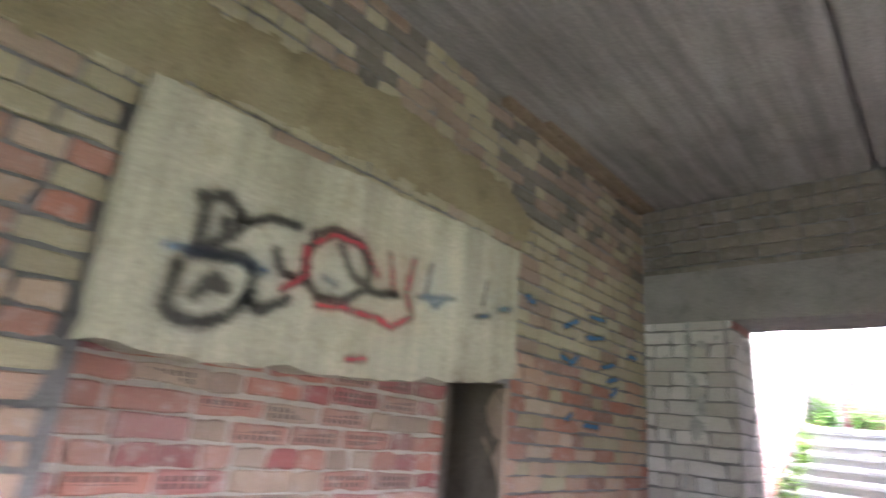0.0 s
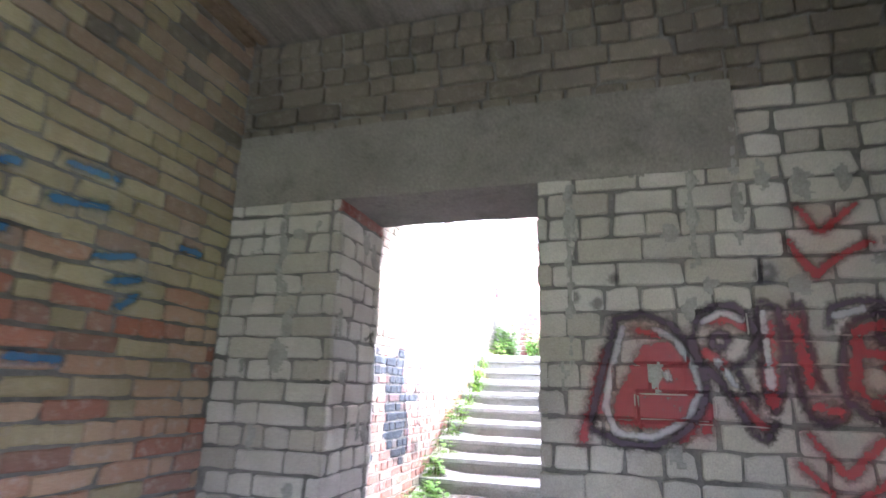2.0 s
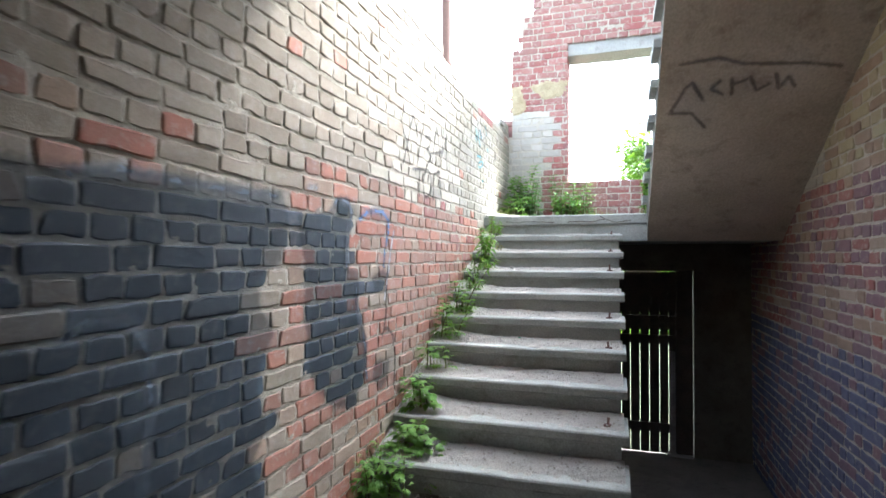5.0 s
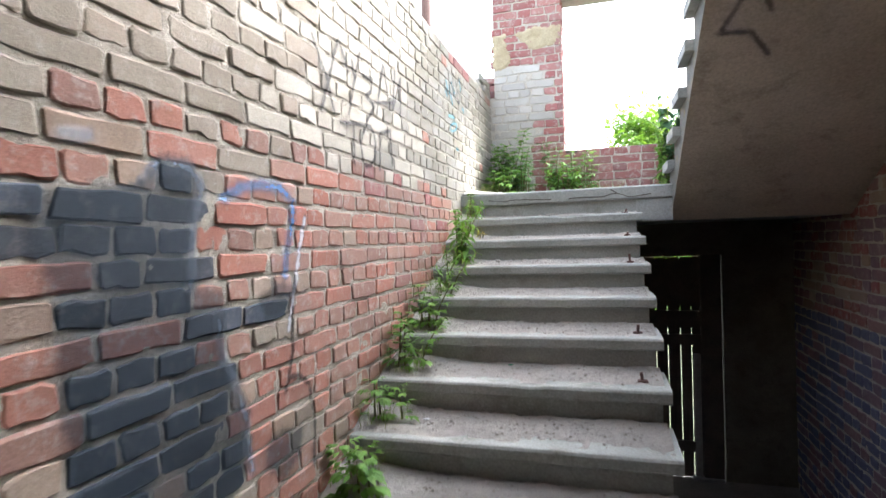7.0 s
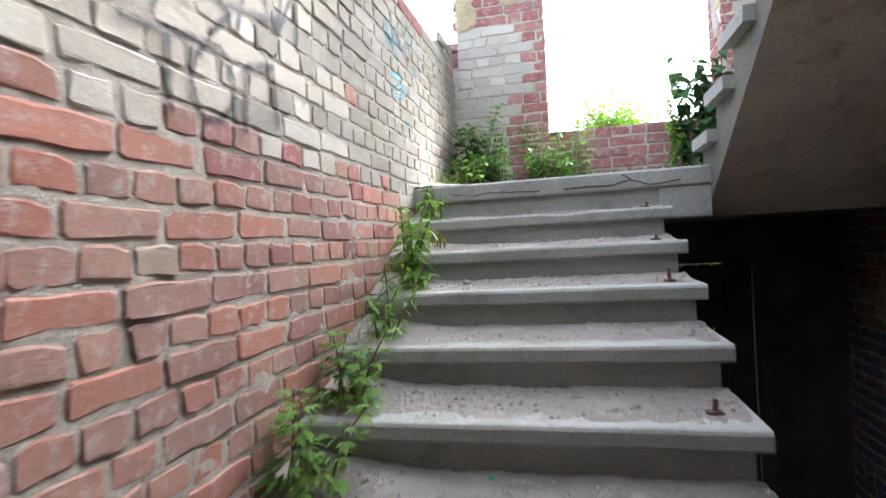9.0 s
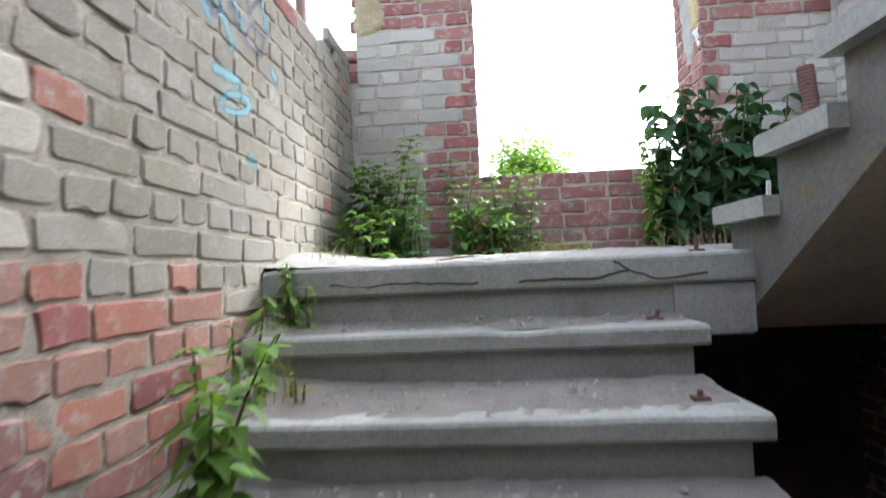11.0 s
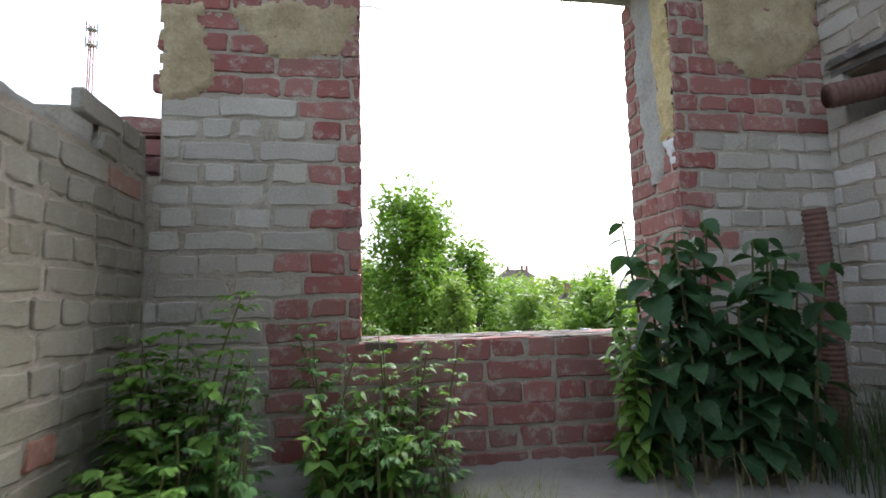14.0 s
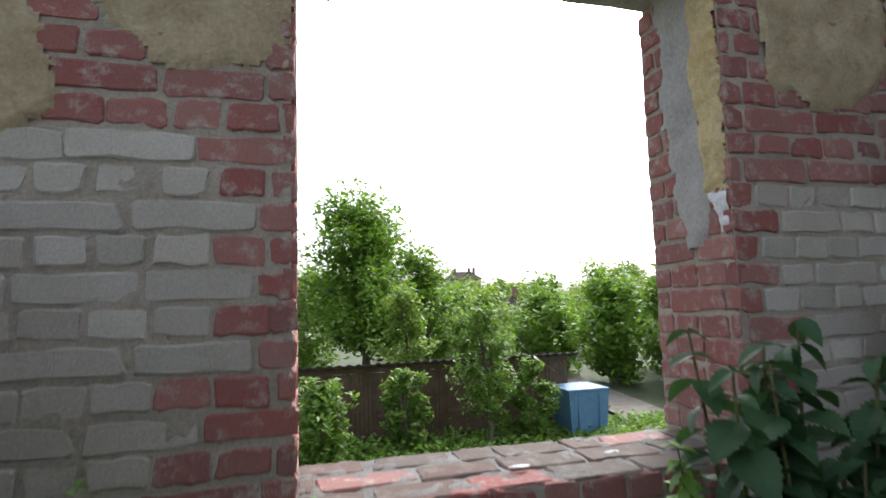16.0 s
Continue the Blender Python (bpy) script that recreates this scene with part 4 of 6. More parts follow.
# marks on the door jamb and the yellowed wall
on(f_jl, "graffiti", "black sprayed squiggle on the door jamb", [[(4.219, 1.386), (4.245, 1.383), (4.274, 1.408), (4.295, 1.395), (4.314, 1.43), (4.329, 1.404)], [(4.295, 1.395), (4.311, 1.366), (4.336, 1.346)]], 0.016, P_BLACK)
on(f_west, "graffiti", "faded blue sprayed scribbles on yellowed brick", [[(2.713, 1.766), (2.858, 1.829)], [(2.988, 1.743), (3.198, 1.782)], [(3.025, 1.889), (3.225, 1.901)], [(3.189, 1.589), (3.349, 1.626)], [(3.258, 1.508), (3.4, 1.544)], [(3.585, 1.724), (3.698, 1.719)], [(2.683, 1.586), (2.801, 1.559), (2.867, 1.614)], [(2.751, 1.236), (2.797, 1.265)], [(2.961, 1.216), (3.131, 1.216)], [(3.328, 1.422), (3.397, 1.477)], [(2.314, 1.849), (2.362, 1.83)]], 0.045, P_FAINT)

# dark painted patch and lines on the stair wall
on(f_stair, "graffiti", "dark navy paint worn off the brick wall", [], 0.05, P_NAVY, 0.016, fill=PATCHES)
on(f_stair, "graffiti", "pale blue sprayed edging around the dark patch", [[(4.4, 1.41), (4.9, 1.43)], *[[(5.151, 1.419), (5.276, 1.453), (5.454, 1.445), (5.667, 1.446), (5.977, 1.452)], [(5.147, 1.025), (5.205, 1.065), (5.323, 1.046), (5.391, 0.951), (5.397, 0.83), (5.384, 0.674), (5.381, 0.441)]], *[[(6.404, 1.438), (6.457, 1.482), (6.531, 1.492), (6.593, 1.464), (6.604, 1.422), (6.575, 1.357), (6.557, 1.273), (6.555, 1.161)], [(6.654, 1.061), (6.66, 0.969), (6.71, 0.88), (6.752, 0.772), (6.766, 0.67), (6.779, 0.583)], [(6.205, 1.516), (6.268, 1.521)]]], 0.03, P_SKY)
on(f_stair, "graffiti", "blue sprayed arch line on red bricks", [[(6.692, 1.413), (6.773, 1.451), (6.876, 1.472), (6.977, 1.468), (7.054, 1.428), (7.043, 1.352), (7.012, 1.259), (6.992, 1.168)]], 0.035, P_BLUE)
on(f_stair, "graffiti", "white drip below the arch line", [[(7.127, 1.373), (7.097, 1.276), (7.067, 1.181), (7.034, 1.07), (7.004, 0.982)]], 0.026, P_WHITE)
on(f_stair, "graffiti", "black sprayed drip line on red bricks", [[(7.033, 1.052), (7.019, 0.905), (6.988, 0.819), (7.053, 0.811), (7.121, 0.764), (7.151, 0.635), (7.14, 0.458)], [(6.988, 0.819), (6.973, 0.778)]], 0.022, P_BLACK)
TAG = [[(7.228, 2.079), (7.329, 1.94), (7.388, 1.814)], [(7.445, 2.137), (7.351, 1.947), (7.279, 1.8)], [(7.463, 2.121), (7.531, 2.023)], [(7.652, 2.145), (7.574, 1.964), (7.524, 1.833)], [(7.566, 2.081), (7.588, 2.016)], [(7.691, 2.051), (7.789, 2.061), (7.772, 1.996), (7.709, 1.962), (7.805, 1.934), (7.712, 1.844)], [(7.929, 2.17), (7.829, 1.9)], [(7.942, 2.16), (8.0, 1.966)], [(7.8, 1.951), (8.063, 2.01)], [(8.093, 2.191), (8.046, 1.977), (8.172, 2.17), (8.155, 1.957)]]
on(f_stair, "graffiti", "black sprayed tag on white bricks", TAG, 0.022, P_BLACK)
on(f_stair, "graffiti", "black sprayed tag on white bricks", [[(7.432, 1.785), (7.711, 1.823)], [(7.564, 1.806), (7.562, 1.626)], [(7.804, 1.742), (7.783, 1.68), (7.736, 1.638), (7.684, 1.632), (7.645, 1.661), (7.634, 1.714), (7.653, 1.773), (7.697, 1.816), (7.749, 1.826), (7.791, 1.798), (7.804, 1.742)], [(7.842, 1.636), (7.862, 1.813), (7.999, 1.853), (8.008, 1.679)]], 0.022, P_BLACK)
on(f_stair, "graffiti", "cyan sprayed letters on white bricks", [*[[(9.085, 2.341), (9.12, 2.314)], [(9.181, 2.405), (9.206, 2.357), (9.268, 2.284)], [(9.264, 2.438), (9.337, 2.381)], [(9.5, 2.534), (9.524, 2.452)], [(9.15, 2.179), (9.305, 2.191)], [(9.561, 2.323), (9.596, 2.303)], [(9.347, 1.967), (9.399, 1.962)]], [(9.1, 2.42), (9.14, 2.36)]], 0.04, P_CYAN)
on(f_stair, "graffiti", "cyan sprayed oval on white bricks", [[(9.368, 2.14), (9.348, 2.118), (9.298, 2.095), (9.241, 2.081), (9.199, 2.081), (9.183, 2.092), (9.198, 2.111), (9.24, 2.132), (9.297, 2.149), (9.348, 2.152), (9.368, 2.14)]], 0.032, P_CYAN)
on(f_stair, "graffiti", "dark thin tag over the cyan letters", [[(9.093, 2.356), (9.155, 2.329), (9.192, 2.362), (9.193, 2.411)], [(9.253, 2.419), (9.294, 2.361), (9.391, 2.334), (9.472, 2.337), (9.496, 2.408), (9.417, 2.425), (9.35, 2.352)], [(9.36, 2.504), (9.388, 2.447), (9.474, 2.536)], [(9.231, 2.433), (9.317, 2.398)]], 0.02, P_INK)
on(f_right, "graffiti", "black sprayed ring on grey bricks", [arc(9.75, 2.78, 0.10, 0.12, 0, 300)], 0.03, P_BLACK)


def soffit_at(u, v, d):
    """u across the flight, v down its slope seen from below."""
    y = 7.66 + v
    return (u, y, LAND - 0.215 + (Y_SOFF - y) * SLOPE - d)


paint("graffiti", "dark blue sprayed tag on the stained underside", lambda u, v: 0.0, soffit_at, [[(-0.172, 0.223), (0.045, 0.201), (0.196, 0.257), (0.549, 0.29), (0.726, 0.327)], [(-0.198, 0.553), (-0.122, 0.387), (-0.087, 0.353), (-0.009, 0.482)], [(0.076, 0.357), (0.033, 0.409), (0.103, 0.452)], [(0.145, 0.354), (0.16, 0.457)], [(0.151, 0.391), (0.23, 0.361)], [(0.247, 0.349), (0.299, 0.445), (0.364, 0.404)], [(0.387, 0.34), (0.425, 0.441), (0.463, 0.368), (0.514, 0.439)], [(-0.209, 0.567), (-0.067, 0.578), (0.033, 0.699)]], 0.026, P_INK)

# ---- lintel panel over the niche ----
panel = tagged(new("lintel_panel"), "pale plastered concrete panel with graffiti above the niche", "panel", kind="structure")
N = 40
top = [2.01 + 0.06 * i / N + 0.015 * noise.noise(Vector((i * 0.5, 0, 0))) + (0.03 if i < 8 else 0.0) for i in range(N + 1)]
bot = [1.25 + 0.03 * noise.noise(Vector((i * 0.35, 5, 0))) + (0.14 * (i / N) ** 2.5) for i in range(N + 1)]


def panel_at(u, v, d):
    k = (u - 0.25) / 2.0 * 6
    return (XL_ROOM + 0.045 + 0.012 * math.sin(k * math.pi) + d, u, v)


verts, faces = [], []
for i in range(N + 1):
    u = 0.25 + 1.92 * i / N
    for j in range(9):
        v = bot[i] + (top[i] - bot[i]) * j / 8
        verts.append(panel_at(u + (0.04 * noise.noise(Vector((0, j * 0.6, 3))) if i in (0, N) else 0), v, 0.004 * noise.noise(Vector((u * 6, v * 6, 0)))))
    verts.append((XL_ROOM - 0.15, u, top[i]))
    verts.append((XL_ROOM - 0.15, u, bot[i]))
for i in range(N):
    a, b = i * 11, (i + 1) * 11
    for j in range(8):
        faces.append((a + j, b + j, b + j + 1, a + j + 1))
    faces += [(a + 8, b + 8, b + 9, a + 9), (b + 0, a + 0, a + 10, b + 10)]
faces += [tuple(range(0, 9)) + (9, 10), tuple(range(N * 11 + 10, N * 11 + 8, -1)) + tuple(range(N * 11 + 8, N * 11 - 1, -1))]
raw_mesh("slab", verts, faces, PANEL, panel)


def on_panel(label, strokes, width, material):
    paint("graffiti", label, lambda u, v: 0.003, panel_at, strokes, width, material, 0.012)


P_BLK = [[(0.457, 1.718), (0.54, 1.754), (0.598, 1.713), (0.592, 1.653), (0.539, 1.598), (0.478, 1.56)], [(0.479, 1.717), (0.486, 1.563)], [(0.551, 1.667), (0.57, 1.642)], [(0.443, 1.498), (0.433, 1.378), (0.463, 1.352), (0.546, 1.349), (0.626, 1.386), (0.682, 1.471), (0.685, 1.547), (0.638, 1.581), (0.547, 1.564), (0.464, 1.547)], [(0.51, 1.426), (0.561, 1.491), (0.603, 1.466), (0.533, 1.473)]]
P_BLK2 = [[(0.632, 1.696), (0.705, 1.742), (0.816, 1.749)], [(0.748, 1.644), (0.785, 1.575), (0.831, 1.567)], [(0.686, 1.454), (0.732, 1.427), (0.826, 1.486)], [(0.878, 1.738), (0.956, 1.786), (1.068, 1.766), (1.138, 1.695), (1.14, 1.605), (1.033, 1.524), (0.934, 1.522), (0.876, 1.569), (0.869, 1.661), (0.891, 1.732)], [(0.995, 1.721), (1.066, 1.63), (1.186, 1.593), (1.302, 1.621)]]
on_panel("thick black spray letters on the panel", P_BLK, 0.05, P_BLACK)
on_panel("black spray letters and a ring on the panel", P_BLK2, 0.04, P_BLACK)
on_panel("red spray letters on the panel", [[(0.865, 1.68), (0.874, 1.579), (0.797, 1.518)], [(0.895, 1.711), (0.96, 1.765), (1.099, 1.753), (1.188, 1.663)], [(1.245, 1.774), (1.283, 1.64)], [(1.39, 1.792), (1.364, 1.636), (1.411, 1.551), (1.295, 1.481), (1.201, 1.507)], [(0.94, 1.493), (1.037, 1.504), (1.174, 1.497)], [(1.097, 1.329), (1.175, 1.34)]], 0.035, P_RED)
on_panel("blue spray scribbles on the panel", [[(0.398, 1.548), (0.48, 1.552), (0.584, 1.565), (0.724, 1.558)], [(0.943, 1.597), (0.997, 1.579)], [(1.495, 1.797), (1.479, 1.664), (1.54, 1.616), (1.587, 1.678)], [(1.431, 1.64), (1.645, 1.678)], [(1.879, 1.819), (1.849, 1.698)], [(1.793, 1.631), (1.92, 1.658)], [(2.007, 1.711), (2.103, 1.732)]], 0.028, P_BLUE)


# flat dark faces that paint the shaded slots of the hollow bricks in the niche
verts, faces = [], []
for q in f_niche.bricks:
    if q[1] - q[0] < 0.17 or (q[0] * 7.3) % 1 < 0.35:
        continue
    cols = int((q[1] - q[0] - 0.03) / 0.026)
    for i in range(cols):
        for row in (0.32, 0.66):
            u, v = q[0] + 0.022 + i * 0.026, q[2] + (q[3] - q[2]) * row
            n = len(verts)
            verts += [f_niche.at(u + du, v + dv, q[4] + dd) for du, dv, dd in ((-0.006, -0.008, 0.0005), (0.006, -0.008, 0.0005), (0.006, 0.008, 0.0005), (-0.006, 0.008, 0.0005), (0, 0, 0.0004))]
            faces += [(n, n + 1, n + 4), (n + 1, n + 2, n + 4), (n + 2, n + 3, n + 4), (n + 3, n, n + 4)]
tagged(raw_mesh("brick_slot", verts, faces, DARKWOOD, wl), kind="stuff")


# plaster remains
def plaster_patch(name, label, at, outline, thick, material=PLASTER, cell=0.02):
    """A ragged crust of plaster that thins out to its edge."""
    us, vs = [p[0] for p in outline], [p[1] for p in outline]
    u0, v0 = min(us), min(vs)
    nu, nv = int((max(us) - u0) / cell) + 2, int((max(vs) - v0) / cell) + 2
    ids, verts, faces = {}, [], []

    def edge(u, v):
        inside, best = False, 9.0
        for (ax, ay), (bx, by) in zip(outline, outline[1:] + outline[:1]):
            if (ay > v) != (by > v) and u < (bx - ax) * (v - ay) / (by - ay) + ax:
                inside = not inside
            dx, dy = bx - ax, by - ay
            k = max(0, min(1, ((u - ax) * dx + (v - ay) * dy) / (dx * dx + dy * dy + 1e-9)))
            best = min(best, math.hypot(u - ax - k * dx, v - ay - k * dy))
        return (best if inside else -best) + 0.03 * noise.noise(Vector((u * 14, v * 14, 2))) + 0.016 * noise.noise(Vector((u * 45, v * 45, 6)))

    def vert(i, j):
        if (i, j) not in ids:
            u, v = u0 + i * cell, v0 + j * cell
            e = edge(u, v)
            h = thick * min(1, max(-0.4, e / 0.025)) + 0.009 * noise.noise(Vector((u * 11, v * 11, 7))) + 0.004 * noise.noise(Vector((u * 34, v * 34, 1)))
            ids[i, j] = len(verts)
            verts.append(at(u, v, h))
        return ids[i, j]

    for i in range(nu):
        for j in range(nv):
            if edge(u0 + (i + 0.5) * cell, v0 + (j + 0.5) * cell) > 0:
                faces.append((vert(i, j), vert(i + 1, j), vert(i + 1, j + 1), vert(i, j + 1)))
    return tagged(raw_mesh(name, verts, faces, material, smooth=True), label, "plaster", kind="structure")


plaster_patch("plaster_patch", "ochre plaster crust left on the brick pier", f_far.at, [(-1.78, 2.95), (-1.67, 2.94), (-1.58, 3.02), (-1.58, 3.07), (-1.64, 3.18), (-1.63, 3.32), (-1.78, 3.30)], 0.009, PLASTER, 0.012)
plaster_patch("plaster_patch", "ochre plaster smear between the pier bricks", f_far.at, [(-1.55, 3.29), (-1.46, 3.19), (-1.37, 3.12), (-1.25, 3.13), (-1.10, 3.16), (-1.10, 3.33), (-1.25, 3.34), (-1.42, 3.33)], 0.007, PLASTER, 0.012)
plaster_patch("plaster_patch", "ochre plaster crust left above the window pier", f_far.at, [(0.29, 3.46), (0.30, 3.19), (0.42, 3.17), (0.52, 3.13), (0.66, 3.16), (0.75, 3.22), (0.81, 3.28), (0.81, 4.0), (0.29, 4.0)], 0.009, PLASTER, 0.015)
plaster_patch("plaster_patch", "yellow ochre plaster on the brick wall above the panel", f_west.at, [(-1.1, 1.92), (0.15, 2.03), (0.6, 2.12), (1.85, 2.14), (2.27, 2.15), (2.32, 2.3), (2.07, 2.43), (1.2, 2.5), (0.6, 2.43), (-0.2, 2.36), (-1.1, 2.32)], 0.012, YPLASTER, 0.025)
plaster_patch("plaster_patch", "grey cement render strip on the window jamb", f_wj.at, [(10.84, 2.74), (10.95, 2.70), (11.0, 2.86), (11.03, 3.2), (11.02, 3.66), (10.84, 3.66)], 0.010, CONCRETE)
plaster_patch("plaster_patch", "yellow painted plaster strip on the window jamb corner", f_wj.at, [(10.765, 2.88), (10.85, 2.88), (10.885, 3.1), (10.885, 3.66), (10.755, 3.66), (10.757, 3.0)], 0.014, YPAINT, 0.008)
plaster_patch("plaster_patch", "flaking white painted plaster at the strip's end", f_wj.at, [(10.77, 2.76), (10.80, 2.74), (10.845, 2.88), (10.765, 2.88)], 0.014, WPAINT, 0.008)
plaster_patch("plaster_patch", "grey cement smeared over the bricks beside the lintel", f_door.at, [(0.02, 2.30), (0.5, 2.34), (0.58, 2.2), (0.4, 2.05), (0.2, 2.0), (0.0, 2.02)], 0.010, LINTEL)

# mortar squeezed out over the lime bricks
r = random.Random(41)
for face, u0, u1, v0, v1, count in ((f_door, -1.66, -1.14, 0.6, 1.95, 12), (f_jl, 3.95, 4.33, 0.6, 1.9, 9), (f_door, -0.12, 1.1, 0.5, 2.3, 16)):
    for _ in range(count):
        cu, cv, w, hh = r.uniform(u0, u1), r.uniform(v0, v1), r.uniform(0.02, 0.05), r.uniform(0.025, 0.08)
        ring = [(cu + w * math.cos(a * 0.9) * r.uniform(0.7, 1.3), cv + hh * math.sin(a * 0.9) * r.uniform(0.7, 1.2)) for a in range(7)]
        plaster_patch("mortar_smear", "grey mortar squeezed out over the lime bricks", face.at, ring, 0.006, SMEAR, 0.011)
for x, z0, z1 in ((-0.06, 1.25, 1.98), (0.40, 1.62, 2.12), (-1.40, 1.5, 2.02), (0.56, 1.7, 2.2)):
    plaster_patch("mortar_smear", "pale cement run dripping down the brick wall", f_door.at, [(x - 0.012, z0), (x + 0.010, z0 + 0.02), (x + 0.022, z1), (x - 0.022, z1)], 0.008, SMEAR, 0.010)

# timber battens at the ceiling edge
def batten(y0, y1, x, z, w, h, seed):
    bm = roughen(box((x - w / 2, y0, z - h / 2), (x + w / 2, y1, z + h / 2), 0.004), 0, 0.25, 0.006, 4, seed)
    tagged(finish("wood_batten", bm, WOOD), "weathered brown wooden batten along the ceiling edge", "batten")


batten(1.95, 3.82, XL_ROOM + 0.035, CEIL - 0.025, 0.06, 0.045, 1)
batten(2.3, 3.84, XL_ROOM + 0.095, CEIL - 0.018, 0.045, 0.03, 7)
# dark groove beside the niche brickwork
bm = roughen(box((XL_ROOM - 0.139, NICHE[1] - 0.0, 0.0), (XL_ROOM - 0.012, NICHE[1] + 0.05, NICHE[2] - 0.02)), 0, 0.09, 0.012, 9)
part("broken_edge", bm, BROWN, wl, "broken brown brick edge")

# ---- stairwell soffit of bricks ----
f_soff = Face(lambda u, v, d: (u, v, 3.034 - d), "soffit_bricks")
f_soff.lay(XL, XR, 5.0, 6.70, 0.13, mostly_stretchers, whole, lambda u, v, r: r.choice((BROWN, RED, BROWN, ORANGE)))
emit_bricks(f_soff, part_slab)


# ---- gate under the landing ----
def slat_gate():
    g = tagged(new("slatted_gate"), "dark wooden slatted gate letting daylight through gaps", "gate")
    y = Y_FAR + 0.05
    xs = (-0.735, -0.66, -0.585, -0.506, -0.408, -0.305, -0.203, -0.095, 0.0, 0.078)
    for a, b in zip(xs, xs[1:]):
        part("slat", box((a + 0.003, y, FLOOR_OUT + 0.01), (b - 0.003, y + 0.022, 1.056), 0.003), DARKWOOD, g)
    for z, t in ((-0.75, 0.10), (0.24, 0.10), (0.40, 0.16), (0.60, 0.44)):
        part("rail", box((GATE[0], y - 0.03, z), (0.09, y - 0.001, z + t), 0.004), DARKWOOD, g)
    part("post", box((0.076, y - 0.05, FLOOR_OUT), (0.245, y + 0.06, GATE[2] + 0.01), 0.005), DARKWOOD, g)
    part("post", box((0.008, y - 0.04, FLOOR_OUT + 0.02), (0.066, y + 0.04, 0.16), 0.005), GREYWOOD, g, "bare grey wooden post")
    part("sill_board", box((-0.02, y - 0.08, FLOOR_OUT), (0.24, y + 0.08, FLOOR_OUT + 0.03), 0.005), GREYWOOD, g)


slat_gate()


# ---- bolts, pipes, small things on the stairs ----
def tube(bm, pts, r, n=8, taper=None):
    """A round bar along points."""
    rings = []
    for i, p in enumerate(pts):
        p = Vector(p)
        a = Vector(pts[max(0, i - 1)])
        b = Vector(pts[min(len(pts) - 1, i + 1)])
        t = (b - a).normalized()
        side = t.cross(Vector((0.31, 0.17, 0.93))).normalized()
        up = side.cross(t)
        rr = taper[i] if taper else r
        rings.append([bm.verts.new(p + (side * math.cos(k * 2 * math.pi / n) + up * math.sin(k * 2 * math.pi / n)) * rr) for k in range(n)])
    for a, b in zip(rings, rings[1:]):
        for k in range(n):
            bm.faces.new((a[k], a[(k + 1) % n], b[(k + 1) % n], b[k]))
    bm.faces.new(rings[0][::-1])
    bm.faces.new(rings[-1])
    return bm


def bolt(x, y, z, h, lean, label, material=None):
    b = tagged(new("bolt"), label, "bolt", group="rail bolts on the steps")
    b.location = (x, y, z)
    part("shank", tube(bmesh.new(), [(0, 0, -0.01), (lean * h, 0, h * 0.8)], 0.007), material or RUST, b)
    part("plate", box((-0.022, -0.018, 0), (0.022, 0.018, 0.012), 0.003), material or RUST, b)


for k, h, lean in ((8, 0.075, 0.08), (6, 0.07, -0.1), (5, 0.07, 0.05), (3, 0.085, -0.05), (1, 0.05, 0.3), (2, 0.04, 0.1)):
    bolt(-0.61, Y_STEP - GO * k + 0.13, LAND - RISE * k, h * 0.8, lean, "rusty iron rail bolt standing in a concrete step")
bolt(-0.42, Y_LAND + 0.10, LAND_TOP, 0.06, 0.0, "short rusty bar stump in the landing edge")
bolt(-0.255, Y_UP - 0.20, 1.765, 0.07, 0.05, "paint-splashed pale bolt on the upper step", PALE)


def corrugated(name, label, p0, p1, r, rings, material):
    bm = bmesh.new()
    p0, p1 = Vector(p0), Vector(p1)
    pts, tap = [], []
    for i in range(rings * 4 + 1):
        t = i / (rings * 4)
        c = p0.lerp(p1, t)
        c.x += 0.012 * math.sin(t * 3.0)
        pts.append(c)
        tap.append(r * (1 + 0.06 * math.sin(i * math.pi / 2)))
    n = len(pts)
    tube(bm, pts + [pts[-1]] + pts[::-1], r, 16, tap + [r * 0.86] + [v * 0.84 for v in tap[::-1]])
    return tagged(finish(name, bm, material, smooth=True), label, "pipe")


corrugated("corrugated_pipe", "rusty corrugated pipe standing on the landing", (0.625, 10.62, LAND_TOP + 0.02), (0.585, 10.61, 2.56), 0.040, 46, RUST)
bm = roughen(box((XR - 0.035, 10.34, 3.12), (XR + 0.05, 10.74, 3.21), 0.03), 0, 0.05, 0.025, 8, 3)
part("mortar_lump", bm, MORTAR_GREY, wr, "broken grey cement lump above the pipe hole")
corrugated("corrugated_pipe", "rusty corrugated pipe sticking out of the wall", (1.0, 10.44, 3.05), (0.66, 10.58, 2.99), 0.046, 18, RUST)

